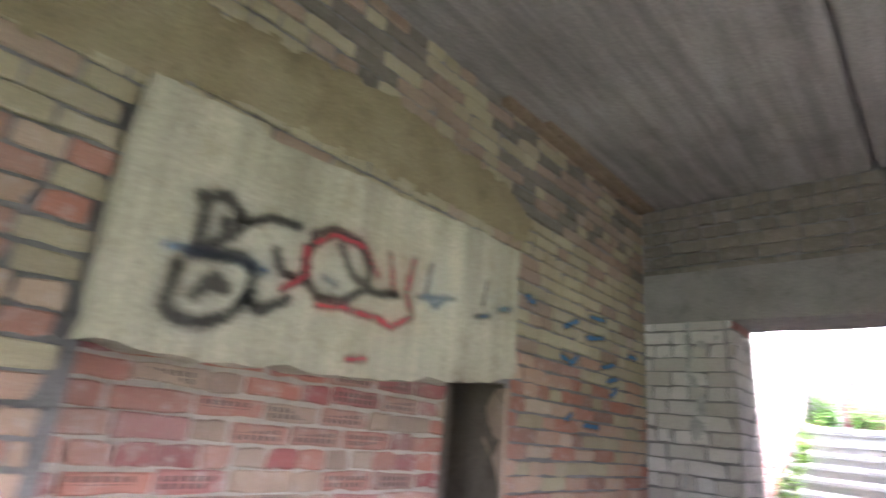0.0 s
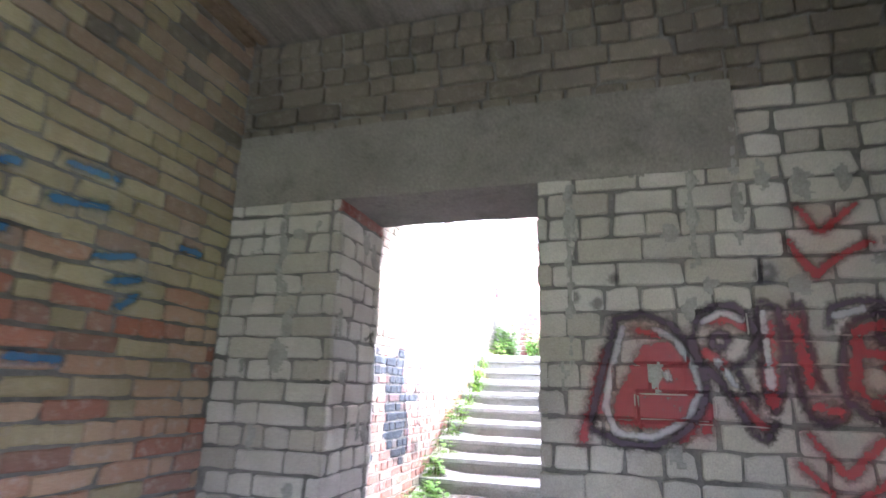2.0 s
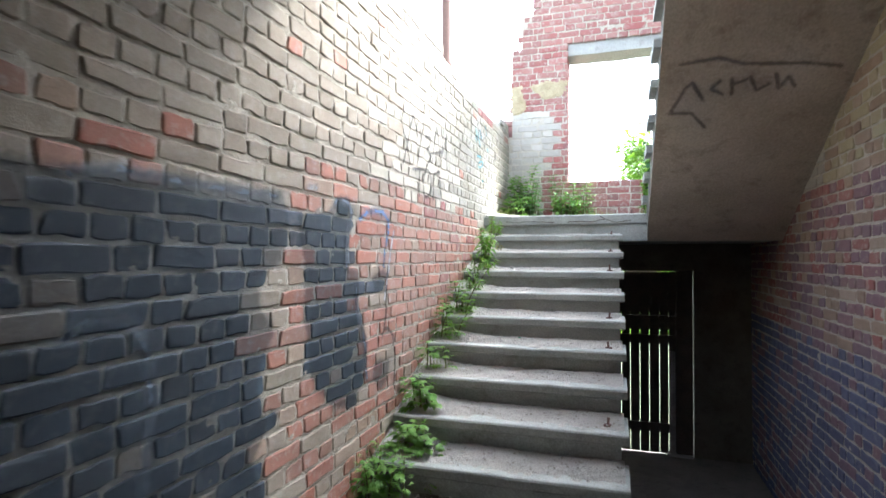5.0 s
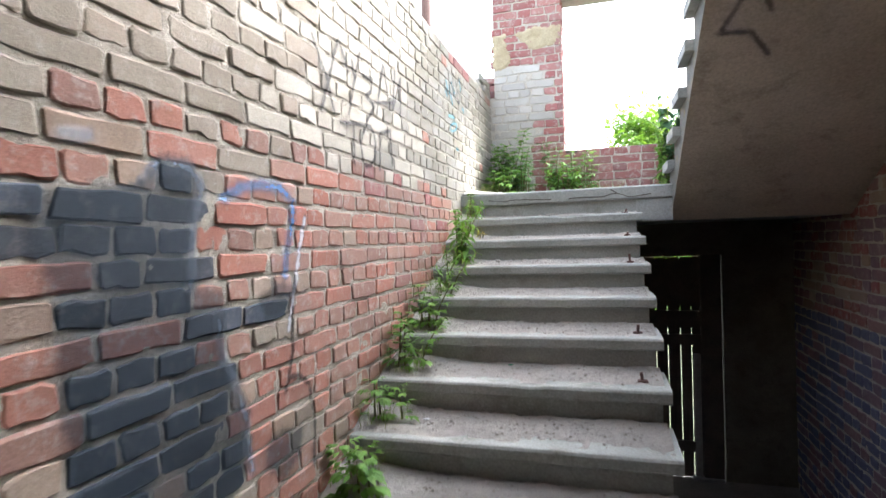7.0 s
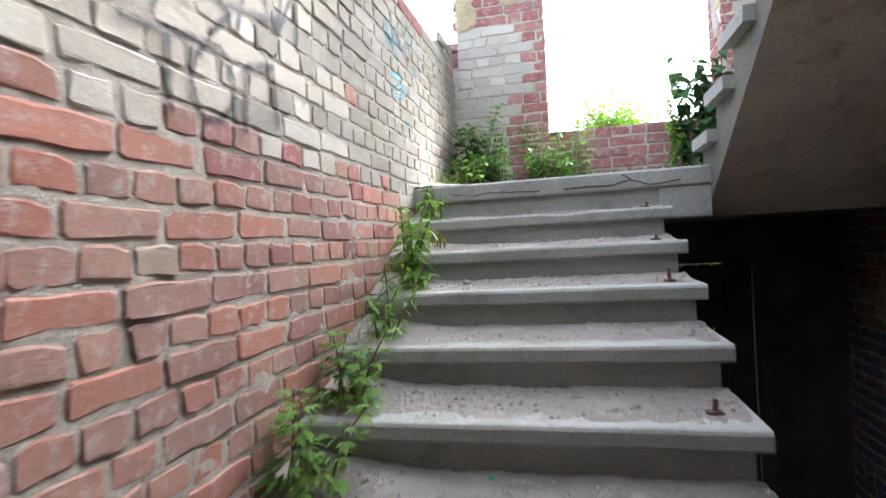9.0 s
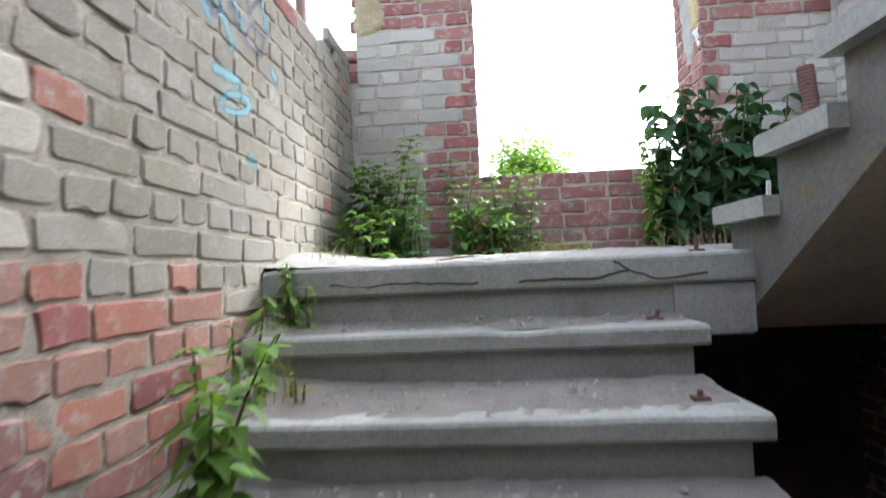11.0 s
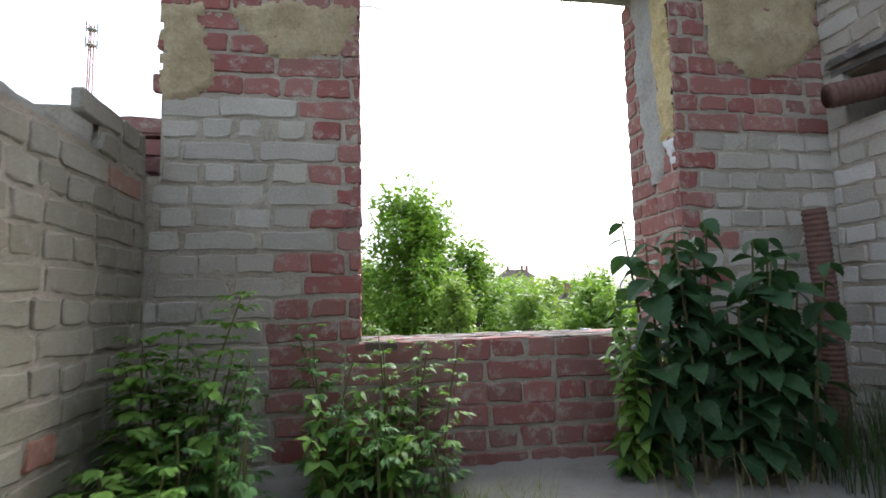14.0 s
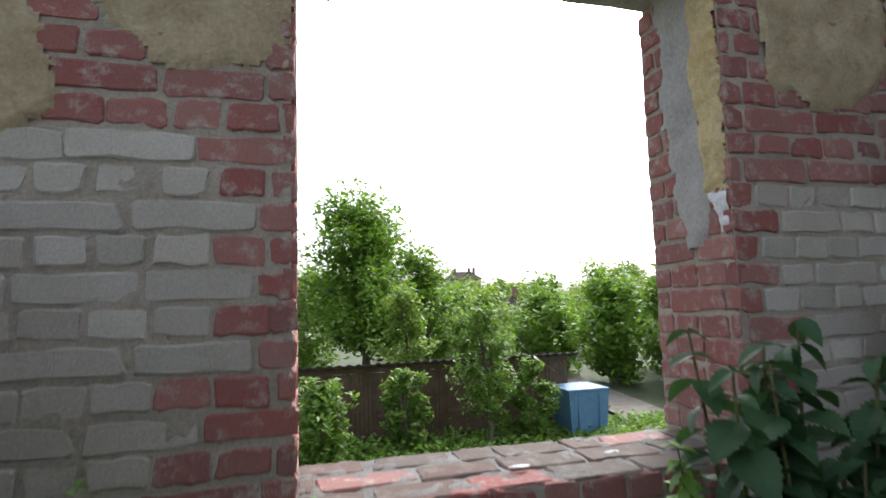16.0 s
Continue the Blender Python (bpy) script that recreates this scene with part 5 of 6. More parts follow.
dust = tagged(new("dust_layer"), "sandy dust and grit drifted over the concrete", "dust", kind="structure")
for k in range(0, N_LOW + 1):
    y0, z0 = (Y_LAND if k == 0 else Y_STEP - GO * k), (LAND_TOP if k == 0 else LAND - RISE * k)
    depth, x1 = (Y_FAR - y0 if k == 0 else GO + 0.02), (XR if k == 0 else X_FLIGHT - 0.02)
    nx, ny = (200, 104) if k == 0 else (120, 18)
    verts, faces = [], []
    for i in range(nx + 1):
        for j in range(ny + 1):
            x = XL + (x1 - XL) * i / nx
            fy = j / ny
            front = 0.02 if k == 0 else 0.045
            y = y0 + front + (depth - front) * fy
            left = max(0.0, 1 - (x - XL) / 0.45)
            rise = (0.05 * fy + 0.05 * left * left) if k == 0 else (0.028 * fy + 0.045 * left * left * (0.3 + fy))
            h = (0.007 if k == 0 else -0.004) + rise + 0.008 * noise.noise(Vector((x * 5, y * 5, k))) + 0.005 * noise.noise(Vector((x * 17, y * 17, k))) + 0.006 * noise.noise(Vector((x * 41, y * 41, k)))
            verts.append((x, y, z0 + h * min(1, fy * 4 + 0.2)))
    for i in range(nx):
        for j in range(ny):
            a = i * (ny + 1) + j
            faces.append((a, a + ny + 1, a + ny + 2, a + 1))
    raw_mesh("dust", verts, faces, LANDDUST if k == 0 else DUST, dust, True)

# cracks in the landing's edge
for line in ([(-0.43, 1.555), (-0.58, 1.545), (-0.66, 1.575), (-0.72, 1.612)], [(-0.66, 1.575), (-0.78, 1.55), (-0.92, 1.556), (-1.02, 1.548)], [(-1.12, 1.556), (-1.2, 1.552), (-1.35, 1.562), (-1.5, 1.556), (-1.62, 1.566)]):
    fine = []
    for (xa, za), (xb, zb) in zip(line, line[1:]):
        fine += [(xa + (xb - xa) * q / 4, Y_LAND + 0.001, za + (zb - za) * q / 4 + random.uniform(-0.004, 0.004)) for q in range(4)]
    part("crack", tube(bmesh.new(), fine, 0.0045, 5), DARKWOOD, landing, "dark crack in the concrete edge")

# grit: many small stones
def grit(name, label, spots, seed):
    r = random.Random(seed)
    verts, faces = [], []
    for x, y, z, s in spots:
        n = len(verts)
        a = r.random() * 6.3
        for dx, dy, dz in ((1, 0, 0), (-0.4, 0.9, 0), (-0.5, -0.8, 0), (0.1, 0.1, 0.8), (0.3, 0.5, 0.4)):
            verts.append((x + s * (dx * math.cos(a) - dy * math.sin(a)) * r.uniform(0.7, 1.2), y + s * (dx * math.sin(a) + dy * math.cos(a)), z + s * dz))
        faces += [(n, n + 4, n + 3), (n + 4, n + 1, n + 3), (n + 1, n + 2, n + 3), (n + 2, n, n + 3), (n, n + 1, n + 4)]
    return tagged(raw_mesh(name, verts, faces, STONE), label, "gravel", kind="stuff")


r = random.Random(11)
spots = []
for k in range(1, N_LOW + 1):
    for _ in range(330):
        f = r.random() ** 0.7
        spots.append((r.uniform(XL + 0.02, X_FLIGHT - 0.03), Y_STEP - GO * k + 0.04 + 0.24 * f, LAND - RISE * k + 0.004 + 0.024 * f, r.choice((0.003, 0.004, 0.004, 0.006, 0.010))))
for _ in range(2200):
    f = r.random()
    spots.append((r.uniform(XL + 0.05, XR - 0.05), Y_LAND + 0.05 + 1.2 * f, LAND_TOP + 0.045 * f, r.choice((0.002, 0.003, 0.003, 0.004, 0.007))))
for _ in range(500):
    spots.append((r.uniform(XL + 0.05, -0.4), r.uniform(5.2, 7.1), 0.002, r.choice((0.005, 0.008, 0.014, 0.02))))
grit("gravel", "loose grit and small stones on the steps", spots, 5)


def twig(p0, p1, bend):
    a, b = Vector(p0), Vector(p1)
    m = (a + b) / 2 + Vector((bend, bend * 0.5, 0.012))
    bm = tube(bmesh.new(), [a, a.lerp(m, 0.6), m, m.lerp(b, 0.5), b], 0.004, 6, [0.005, 0.0045, 0.004, 0.003, 0.002])
    tagged(finish("twig", bm, WOOD), "thin dry brown twig lying on the dusty landing", "twig", group="twigs on the landing")


twig((-1.28, 9.66, LAND_TOP + 0.012), (-1.06, 9.83, LAND_TOP + 0.016), 0.01)
twig((-1.42, 10.25, LAND_TOP + 0.04), (-1.18, 10.32, LAND_TOP + 0.04), -0.02)
twig((-0.55, 10.2, LAND_TOP + 0.035), (-0.25, 10.28, LAND_TOP + 0.04), 0.02)
twig((0.15, 10.0, LAND_TOP + 0.03), (0.4, 10.05, LAND_TOP + 0.03), 0.02)


def chip(name, label, cat, p, s, material, seed):
    rr = random.Random(seed)
    bm = bmesh.new()
    bmesh.ops.create_icosphere(bm, subdivisions=1, radius=1, matrix=Matrix.Translation(p) @ Matrix.Diagonal((*s, 1)))
    for v in bm.verts:
        v.co += Vector([rr.uniform(-0.2, 0.2) * a for a in s])
    tagged(finish(name, bm, material), label, cat)


chip("stone", "small grey stone lying on a concrete step", "stone", (-1.42, 8.86, 1.125), (0.022, 0.018, 0.02), STONE, 1)
chip("bottle_shard", "green glass shard on a dusty step", "shard", (-1.21, 8.0, 0.652), (0.016, 0.010, 0.004), GREENGLASS, 2)
chip("paper_scrap", "white paper scrap on a dusty step", "litter", (-1.52, 7.6, 0.495), (0.018, 0.012, 0.003), WPAINT, 3)
chip("paper_scrap", "white chalky scrap on the brick sill", "litter", (-0.52, 10.86, WIN[2] + 0.004), (0.035, 0.014, 0.004), WPAINT, 4)
chip("paper_scrap", "white chalky scrap on the brick sill", "litter", (-0.22, 10.90, WIN[2] + 0.004), (0.025, 0.012, 0.004), WPAINT, 5)
chip("paper_scrap", "pale scrap lying at the landing corner", "litter", (0.45, 9.9, LAND_TOP + 0.03), (0.03, 0.012, 0.004), WPAINT, 6)

# broken wall head: cement cap and loose bricks at the corner
bm = roughen(box((XL - 0.38, 9.55, 2.668), (XL - 0.02, Y_FAR + T_FAR, 2.715), 0.01), 0, 0.07, 0.02, 7)
part("cement_cap", bm, CONCRETE, ww, "pale cement cap on the broken wall head")
for i, (x, y, z, a) in enumerate(((-2.02, 10.84, 2.715, 8), (-1.86, 10.9, 2.715, -12), (-1.87, 10.9, 2.78, 6), (-1.85, 10.9, 2.86, -5))):
    bm = roughen(box((-0.115, -0.058, 0), (0.115, 0.058, 0.065), 0.008), 0, 0.06, 0.006, 12, i)
    lb = finish("loose_brick", bm, RED)
    lb.matrix_basis = pose(x, y, z, 0, 2 * (i % 2), a)
    tagged(lb, "loose broken red brick lying on the wall head", "brick", group="loose bricks on the wall head")
bm = tube(bmesh.new(), [(WIN[0] - 0.01, Y_FAR + 0.12, 3.40), (WIN[0] + 0.05, Y_FAR + 0.12, 3.405), (WIN[0] + 0.09, Y_FAR + 0.12, 3.395)], 0.0025, 6)
tagged(finish("wire_stub", bm, RUST), "short bent wire sticking out of the brick pier", "wire")


# ---- plants ----
def leaf_mesh(name, length, width, teeth, curl, material, fold=0.25):
    """A serrated leaf: outline with teeth, folded along the midrib."""
    verts, faces = [], []
    n = teeth
    for i in range(n + 1):
        t = i / n
        w = width * (math.sin(math.pi * t ** 0.72) ** 0.9) * (1 if i % 2 == 0 else 0.86) if 0 < i < n else 0.0
        y = length * t
        z = -curl * length * t * t
        verts += [(-w, y - (0.02 * length if i % 2 else 0), z + fold * w), (0, y, z), (w, y - (0.02 * length if i % 2 else 0), z + fold * w)]
    for i in range(n):
        a = i * 3
        faces += [(a, a + 1, a + 4, a + 3), (a + 1, a + 2, a + 5, a + 4)]
    me = bpy.data.meshes.new(name)
    me.from_pydata(verts, [], faces)
    me.materials.append(material)
    return me


def leaf_into(V, F, at, heading, pitch, length, width, seg=4, curl=0.25, fold=0.3, roll=0.0):
    """Adds one leaf to joined lists."""
    m = Matrix.Translation(at) @ Euler((pitch, roll, heading), "XYZ").to_matrix().to_4x4()
    n = len(V)
    for i in range(seg + 1):
        t = i / seg
        w = width * math.sin(math.pi * min(0.97, max(0.03, t ** 0.75)))
        z = -curl * length * t * t
        for x, zz in ((-w, z + fold * w), (0, z), (w, z + fold * w)):
            V.append(tuple(m @ Vector((x, length * t, zz))))
    for i in range(seg):
        a = n + i * 3
        F.extend(((a, a + 1, a + 4, a + 3), (a + 1, a + 2, a + 5, a + 4)))


def weed(name, label, base, stems, style, material, seed, spread=0.1, lean=(0, 0)):
    """A clump: several stems with leaves of one style. stems: (number, least, most height)."""
    r = random.Random(seed)
    ob = tagged(new(name), label, "plant")
    ob.location = base
    SV, SF, V, F = bmesh.new(), 0, [], []
    for s in range(stems[0]):
        h = r.uniform(stems[1], stems[2])
        bx, by = r.uniform(-spread, spread), r.uniform(-spread, spread) * 0.6
        tx, ty = bx + lean[0] * h + r.gauss(0, 0.20) * h, by + lean[1] * h + r.gauss(0, 0.18) * h
        pts = [Vector((bx, by, -0.02)), Vector((bx + (tx - bx) * 0.3, by + (ty - by) * 0.3, h * 0.4)), Vector((bx + (tx - bx) * 0.62, by + (ty - by) * 0.6, h * 0.72)), Vector((tx, ty, h))]
        tube(SV, pts, 0.003, 5, [0.0045, 0.004, 0.003, 0.002])
        nodes = max(4, int(h / style["gap"]))
        for i in range(nodes):
            t = 0.12 + 0.88 * i / (nodes - 1)
            q = t * 3
            k = min(2, int(q))
            p = pts[k].lerp(pts[k + 1], q - k)
            size = style["len"] * (1.0 - 0.55 * t) * r.uniform(0.7, 1.25) if t < 0.9 else style["len"] * 0.5
            for j in range(style["whorl"]):
                a = i * 1.9 + j * 6.283 / style["whorl"] + r.uniform(-0.5, 0.5)
                if style["kind"] == "simple":
                    leaf_into(V, F, p, a, r.uniform(-0.5, 0.5), size, size * style["wide"], 4, r.uniform(0.2, 0.6), 0.25, r.uniform(-0.3, 0.3))
                else:
                    d = Vector((-math.sin(a), math.cos(a), r.uniform(-0.1, 0.35)))
                    for f, side in ((0.45, -0.8), (0.45, 0.8), (0.75, -0.6), (0.75, 0.6), (1.0, 0.0), (0.9, -0.25), (0.9, 0.25)):
                        leaf_into(V, F, p + d * size * f * 0.8, a - side, r.uniform(-0.35, 0.25), size * (0.5 if side else 0.6), size * style["wide"], 2, 0.3, 0.2)
    tagged(part("stem", SV, STALK, ob), kind="stuff")
    me = raw_mesh("leaves", V, F, material, ob, True)
    tagged(me, kind="stuff")
    return ob


FERNY = {"kind": "cut", "gap": 0.036, "len": 0.095, "wide": 0.11, "whorl": 3}
MAPLE = {"kind": "cut", "gap": 0.045, "len": 0.12, "wide": 0.17, "whorl": 3}
BROAD = {"kind": "simple", "gap": 0.04, "len": 0.10, "wide": 0.25, "whorl": 4}
NARROW = {"kind": "simple", "gap": 0.024, "len": 0.085, "wide": 0.13, "whorl": 3}
SMALL = {"kind": "simple", "gap": 0.03, "len": 0.035, "wide": 0.3, "whorl": 2}
# far left corner, below the window, by the sill
L2 = LAND_TOP + 0.04
MUGWORT = {"kind": "cut", "gap": 0.042, "len": 0.085, "wide": 0.12, "whorl": 2}
ROSE = {"kind": "simple", "gap": 0.035, "len": 0.085, "wide": 0.30, "whorl": 4}
weed("weed", "tall leafy green weed in the wall corner", (-1.66, 10.42, L2), (5, 0.42, 0.66), MAPLE, LEAF, 21, 0.09)
weed("weed", "ferny dark green weed beside the brick wall", (-1.58, 10.50, L2), (16, 0.18, 0.46), MUGWORT, LEAFDARK, 22, 0.14)
weed("weed", "low lobed green weed on the landing", (-1.68, 10.16, L2), (5, 0.10, 0.22), MAPLE, LEAF, 23, 0.09)
weed("weed", "dark ferny weed spilling over the dusty landing", (-1.50, 10.34, L2), (13, 0.12, 0.30), MUGWORT, LEAFDARK, 24, 0.11)
weed("weed", "bright broad-leaved weed below the window", (-1.13, 10.50, L2), (13, 0.14, 0.34), ROSE, LEAF, 25, 0.13)
weed("weed", "upright ferny weed against the brick pier", (-1.18, 10.62, L2), (4, 0.40, 0.56), MUGWORT, LEAFDARK, 26, 0.07)
weed("weed", "upright ferny green weed against the sill wall", (-0.96, 10.60, L2), (6, 0.30, 0.50), MUGWORT, LEAF, 27, 0.10)
weed("weed", "ferny green weed below the window", (-0.97, 10.50, L2), (13, 0.10, 0.28), MUGWORT, LEAFDARK, 28, 0.13)
weed("weed", "broad low leaves on the dusty landing", (-0.22, 10.5, L2), (3, 0.06, 0.14), BROAD, LEAFDARK, 29, 0.06)
weed("weed", "light green broad-leaved plant by the window jamb", (-0.17, 10.54, L2), (6, 0.36, 0.58), ROSE, LEAF, 30, 0.07, (-0.12, -0.1))
weed("weed", "dark weeds in the shaded landing corner", (0.66, 10.1, L2), (9, 0.25, 0.5), FERNY, LEAFDARK, 31, 0.14)


def nettle(base, stems, seed):
    """A tall nettle stand with single toothed leaves."""
    r = random.Random(seed)
    ob = tagged(new("nettle"), "large dark green nettle stand with toothed leaves", "plant")
    ob.location = base
    shapes = [leaf_mesh("leaf", 0.112, 0.046, 18, 0.35, NETTLE), leaf_mesh("leaf", 0.088, 0.037, 16, 0.5, NETTLE), leaf_mesh("leaf", 0.07, 0.024, 10, 0.35, NETTLE)]
    for s in range(stems):
        h = r.uniform(0.45, 0.85)
        bx, by = r.uniform(-0.24, 0.24), r.uniform(-0.10, 0.12)
        tx, ty = bx * 1.4 + r.gauss(0, 0.04), by + r.uniform(-0.10, 0.04)
        pts = [Vector((bx, by, -0.02)), Vector(((bx + tx) / 2, (by + ty) / 2, h * 0.55)), Vector((tx, ty, h))]
        part("stem", tube(bmesh.new(), pts, 0.004, 6, [0.006, 0.005, 0.003]), STALK, ob)
        n = int(h / 0.062)
        for i in range(n):
            t = 0.2 + 0.8 * i / (n - 1)
            p = pts[0].lerp(pts[1], t / 0.55) if t < 0.55 else pts[1].lerp(pts[2], (t - 0.55) / 0.45)
            for j in range(2):
                a = i * 1.57 + j * math.pi + r.uniform(-0.4, 0.4)
                lf = new("leaf", shapes[2] if t > 0.9 else r.choice(shapes[:2]))
                lf.parent = ob
                lf.matrix_basis = Matrix.Translation(p) @ Euler((r.uniform(-0.8, 0.25), r.uniform(-0.5, 0.5), a), "XYZ").to_matrix().to_4x4() @ Matrix.Scale(r.uniform(0.8, 1.15), 4)


nettle((0.05, 10.46, L2), 26, 51)


def grass(label, box2, n, h, z, seed, material, bend=0.5):
    r = random.Random(seed)
    V, F = [], []
    for _ in range(n):
        x, y = r.uniform(box2[0], box2[1]), r.uniform(box2[2], box2[3])
        a, hh = r.random() * 6.28, h * r.uniform(0.45, 1.15)
        dx, dy = math.cos(a), math.sin(a)
        k = len(V)
        w = 0.0014
        for t in (0, 0.4, 0.75, 1):
            off = bend * hh * t * t * 0.6
            ww2 = w * (1 - t * 0.85)
            zz = z + hh * t * (1 - 0.2 * bend * t)
            V += [(x + dx * off - dy * ww2, y + dy * off + dx * ww2, zz), (x + dx * off + dy * ww2, y + dy * off - dx * ww2, zz)]
        for i in range(3):
            F.append((k + 2 * i, k + 2 * i + 1, k + 2 * i + 3, k + 2 * i + 2))
    return tagged(raw_mesh("grass", V, F, material), label, "grass", kind="stuff")


grass("thin grass in the left wall corner of the landing", (-1.78, -1.60, 9.6, 10.4), 50, 0.13, LAND_TOP + 0.03, 61, GRASS, 1.1)
# This stand takes the copy that carries shade in its colour.
grass("dense grass at the right of the landing, shade put into its colour", (0.28, 0.80, 9.9, 10.6), 1100, 0.34, LAND_TOP + 0.02, 62, GRASSDARK)
grass("dry straw blades on the landing", (-0.3, 0.2, 10.2, 10.35), 40, 0.20, LAND_TOP + 0.03, 63, STRAW, 1.2)
grass("low grass tuft under the window", (-0.95, -0.55, 10.3, 10.5), 200, 0.10, LAND_TOP + 0.03, 64, GRASS, 1.3)
# weeds along the stair wall, step by step
r = random.Random(77)
for k, style, n, h0, h1, material in ((1, NARROW, 5, 0.10, 0.24, "g"), (2, NARROW, 6, 0.14, 0.30, "g"), (3, BROAD, 6, 0.14, 0.36, "g"), (4, NARROW, 7, 0.10, 0.26, "g"), (5, FERNY, 8, 0.12, 0.28, "g"), (6, FERNY, 7, 0.12, 0.30, "g"), (7, FERNY, 6, 0.10, 0.22, "g"), (8, MAPLE, 5, 0.10, 0.24, "g"), (9, MAPLE, 7, 0.08, 0.2, "g")):
    weed("weed", "fresh green weed rooted beside the brick wall on a step", (XL + 0.12, Y_STEP - GO * k + 0.15, LAND - RISE * k + 0.03), (max(3, int(n * 0.65)), h0, h1), style, LEAF, 80 + k, 0.07, (0.12, -0.1))
    grass("grass blades in the step's corner", (XL + 0.02, XL + 0.2, Y_STEP - GO * k + 0.03, Y_STEP - GO * k + 0.24), 26, 0.17, LAND - RISE * k + 0.02, 90 + k, GRASS, 0.9)
weed("weed", "low green weeds at the foot of the stairs", (XL + 0.12, 6.75, 0.0), (10, 0.1, 0.26), FERNY, LEAF, 99, 0.14)
weed("weed", "broad-leaved green weed at the foot of the stairs", (XL + 0.2, 7.0, 0.02), (6, 0.12, 0.3), MAPLE, LEAF, 98, 0.1)
weed("weed", "yellowing small weed on a concrete step", (XL + 0.22, 9.1, 1.28), (3, 0.04, 0.08), SMALL, LEAFYELLOW, 97, 0.03)


# ---- outdoors ----
ground_mat = rough_mat("ground_grass", (0.06, 0.075, 0.035), (0.085, 0.10, 0.05), (0.07, 0.065, 0.05), 0.6, 14, 0.8)
n = 60
verts, faces = [], []
for i in range(n + 1):
    for j in range(n + 1):
        fx, fy = (i / n * 2 - 1), (j / n * 2 - 1)
        x, y = 900 * fx * abs(fx) ** 1.6, 20 + 900 * fy * abs(fy) ** 1.6
        inside = -4 < x < 4 and -6 < y < 14
        verts.append((x, y, FLOOR_OUT - 0.05 + (0 if inside else 0.10 * noise.noise(Vector((x * 0.3, y * 0.3, 0))))))
for i in range(n):
    for j in range(n):
        a = i * (n + 1) + j
        faces.append((a, a + n + 1, a + n + 2, a + 1))
tagged(raw_mesh("ground", verts, faces, ground_mat, smooth=True), "overgrown grassy ground around the ruin", "ground", kind="structure")
verts, faces = [], []
for i in range(25):
    y = 17 + i * 1.1
    x = 8.2 + 0.035 * (y - 17) ** 1.5
    for j in range(5):
        verts.append((x + (j - 2) * 0.42 + 0.12 * noise.noise(Vector((y, j, 0))), y, FLOOR_OUT + 0.06 + 0.03 * noise.noise(Vector((y, j, 5)))))
for i in range(24):
    for j in range(4):
        a = i * 5 + j
        faces.append((a, a + 1, a + 6, a + 5))
tagged(raw_mesh("path", verts, faces, RUBBLE, smooth=True), "trodden grey earth path beside the sheds", "path", kind="structure")


def shed():
    s = tagged(new("shed"), "long weathered wooden shed with a rusty corrugated roof", "shed")
    s.location.x = -0.8
    r = random.Random(8)
    y0, z1 = 23.9, 1.05
    part("wall", box((-5.5, y0 + 0.03, FLOOR_OUT), (7.05, y0 + 2.2, z1 - 0.52), 0.01), DARKWOOD, s)
    for i in range(112):
        x = -5.5 + i * 0.112
        part("board", box((x + 0.004, y0 + r.uniform(-0.006, 0.006), FLOOR_OUT + r.uniform(0, 0.08)), (x + 0.108, y0 + 0.03, z1 - 0.25 + r.uniform(-0.01, 0.01)), 0.004), BOARD, s)
    part("beam", box((-5.5, y0 - 0.04, z1 - 0.24), (7.05, y0 + 0.03, z1 - 0.06), 0.01), BOARD, s)
    bm = bmesh.new()
    cols = 260
    for i in range(cols + 1):
        x = -5.7 + 12.95 * i / cols
        w = 0.02 * math.sin(i * 1.26)
        for y, z in ((y0 - 0.35, z1 + 0.02), (y0 + 3.3, z1 - 0.50), (y0 + 3.3, z1 - 0.54), (y0 - 0.35, z1 - 0.03)):
            bm.verts.new((x, y, z + w + 0.01 * noise.noise(Vector((x, y, 0)))))
    bm.verts.ensure_lookup_table()
    for i in range(cols):
        for k in range(4):
            a, b = i * 4 + k, i * 4 + (k + 1) % 4
            bm.faces.new((bm.verts[a], bm.verts[b], bm.verts[b + 4], bm.verts[a + 4]))
    part("roof", bm, ROOF, s)
    for x in (0.35, 2.05, 3.95, 5.4):
        d = part("door", box((x - 0.5, y0 - 0.03, FLOOR_OUT + 0.1), (x + 0.5, y0 - 0.008, z1 - 0.35), 0.006), BOARD, s)
        for z in (-0.35, 0.35):
            part("hinge", box((x - 0.5, y0 - 0.05, z), (x - 0.05, y0 - 0.03, z + 0.07), 0.004), RUST, d, "black iron strap hinge")


shed()


def container(x, y):
    c = tagged(new("waste_container"), "blue painted metal waste container with a sloping lid", "container")
    c.location = (x, y, FLOOR_OUT)
    bm = bmesh.new()
    bot_, top_ = [(-0.5, -0.5), (0.5, -0.5), (0.5, 0.5), (-0.5, 0.5)], [(-0.58, -0.58), (0.58, -0.58), (0.58, 0.58), (-0.58, 0.58)]
    a = [bm.verts.new((px, py, 0.05)) for px, py in bot_]
    b = [bm.verts.new((px, py, 1.15)) for px, py in top_]
    for i in range(4):
        bm.faces.new((a[i], a[(i + 1) % 4], b[(i + 1) % 4], b[i]))
    bm.faces.new(a[::-1])
    part("body", bm, BLUEMETAL, c)
    part("lid", box((-0.61, -0.61, 1.15), (0.61, 0.61, 1.21), 0.02), BLUEMETAL, c)
    for px in (-0.3, 0.3):
        part("rib", box((px - 0.03, -0.585, 0.1), (px + 0.03, -0.52, 1.12), 0.01), BLUEMETAL, c)


container(6.15, 23.1)


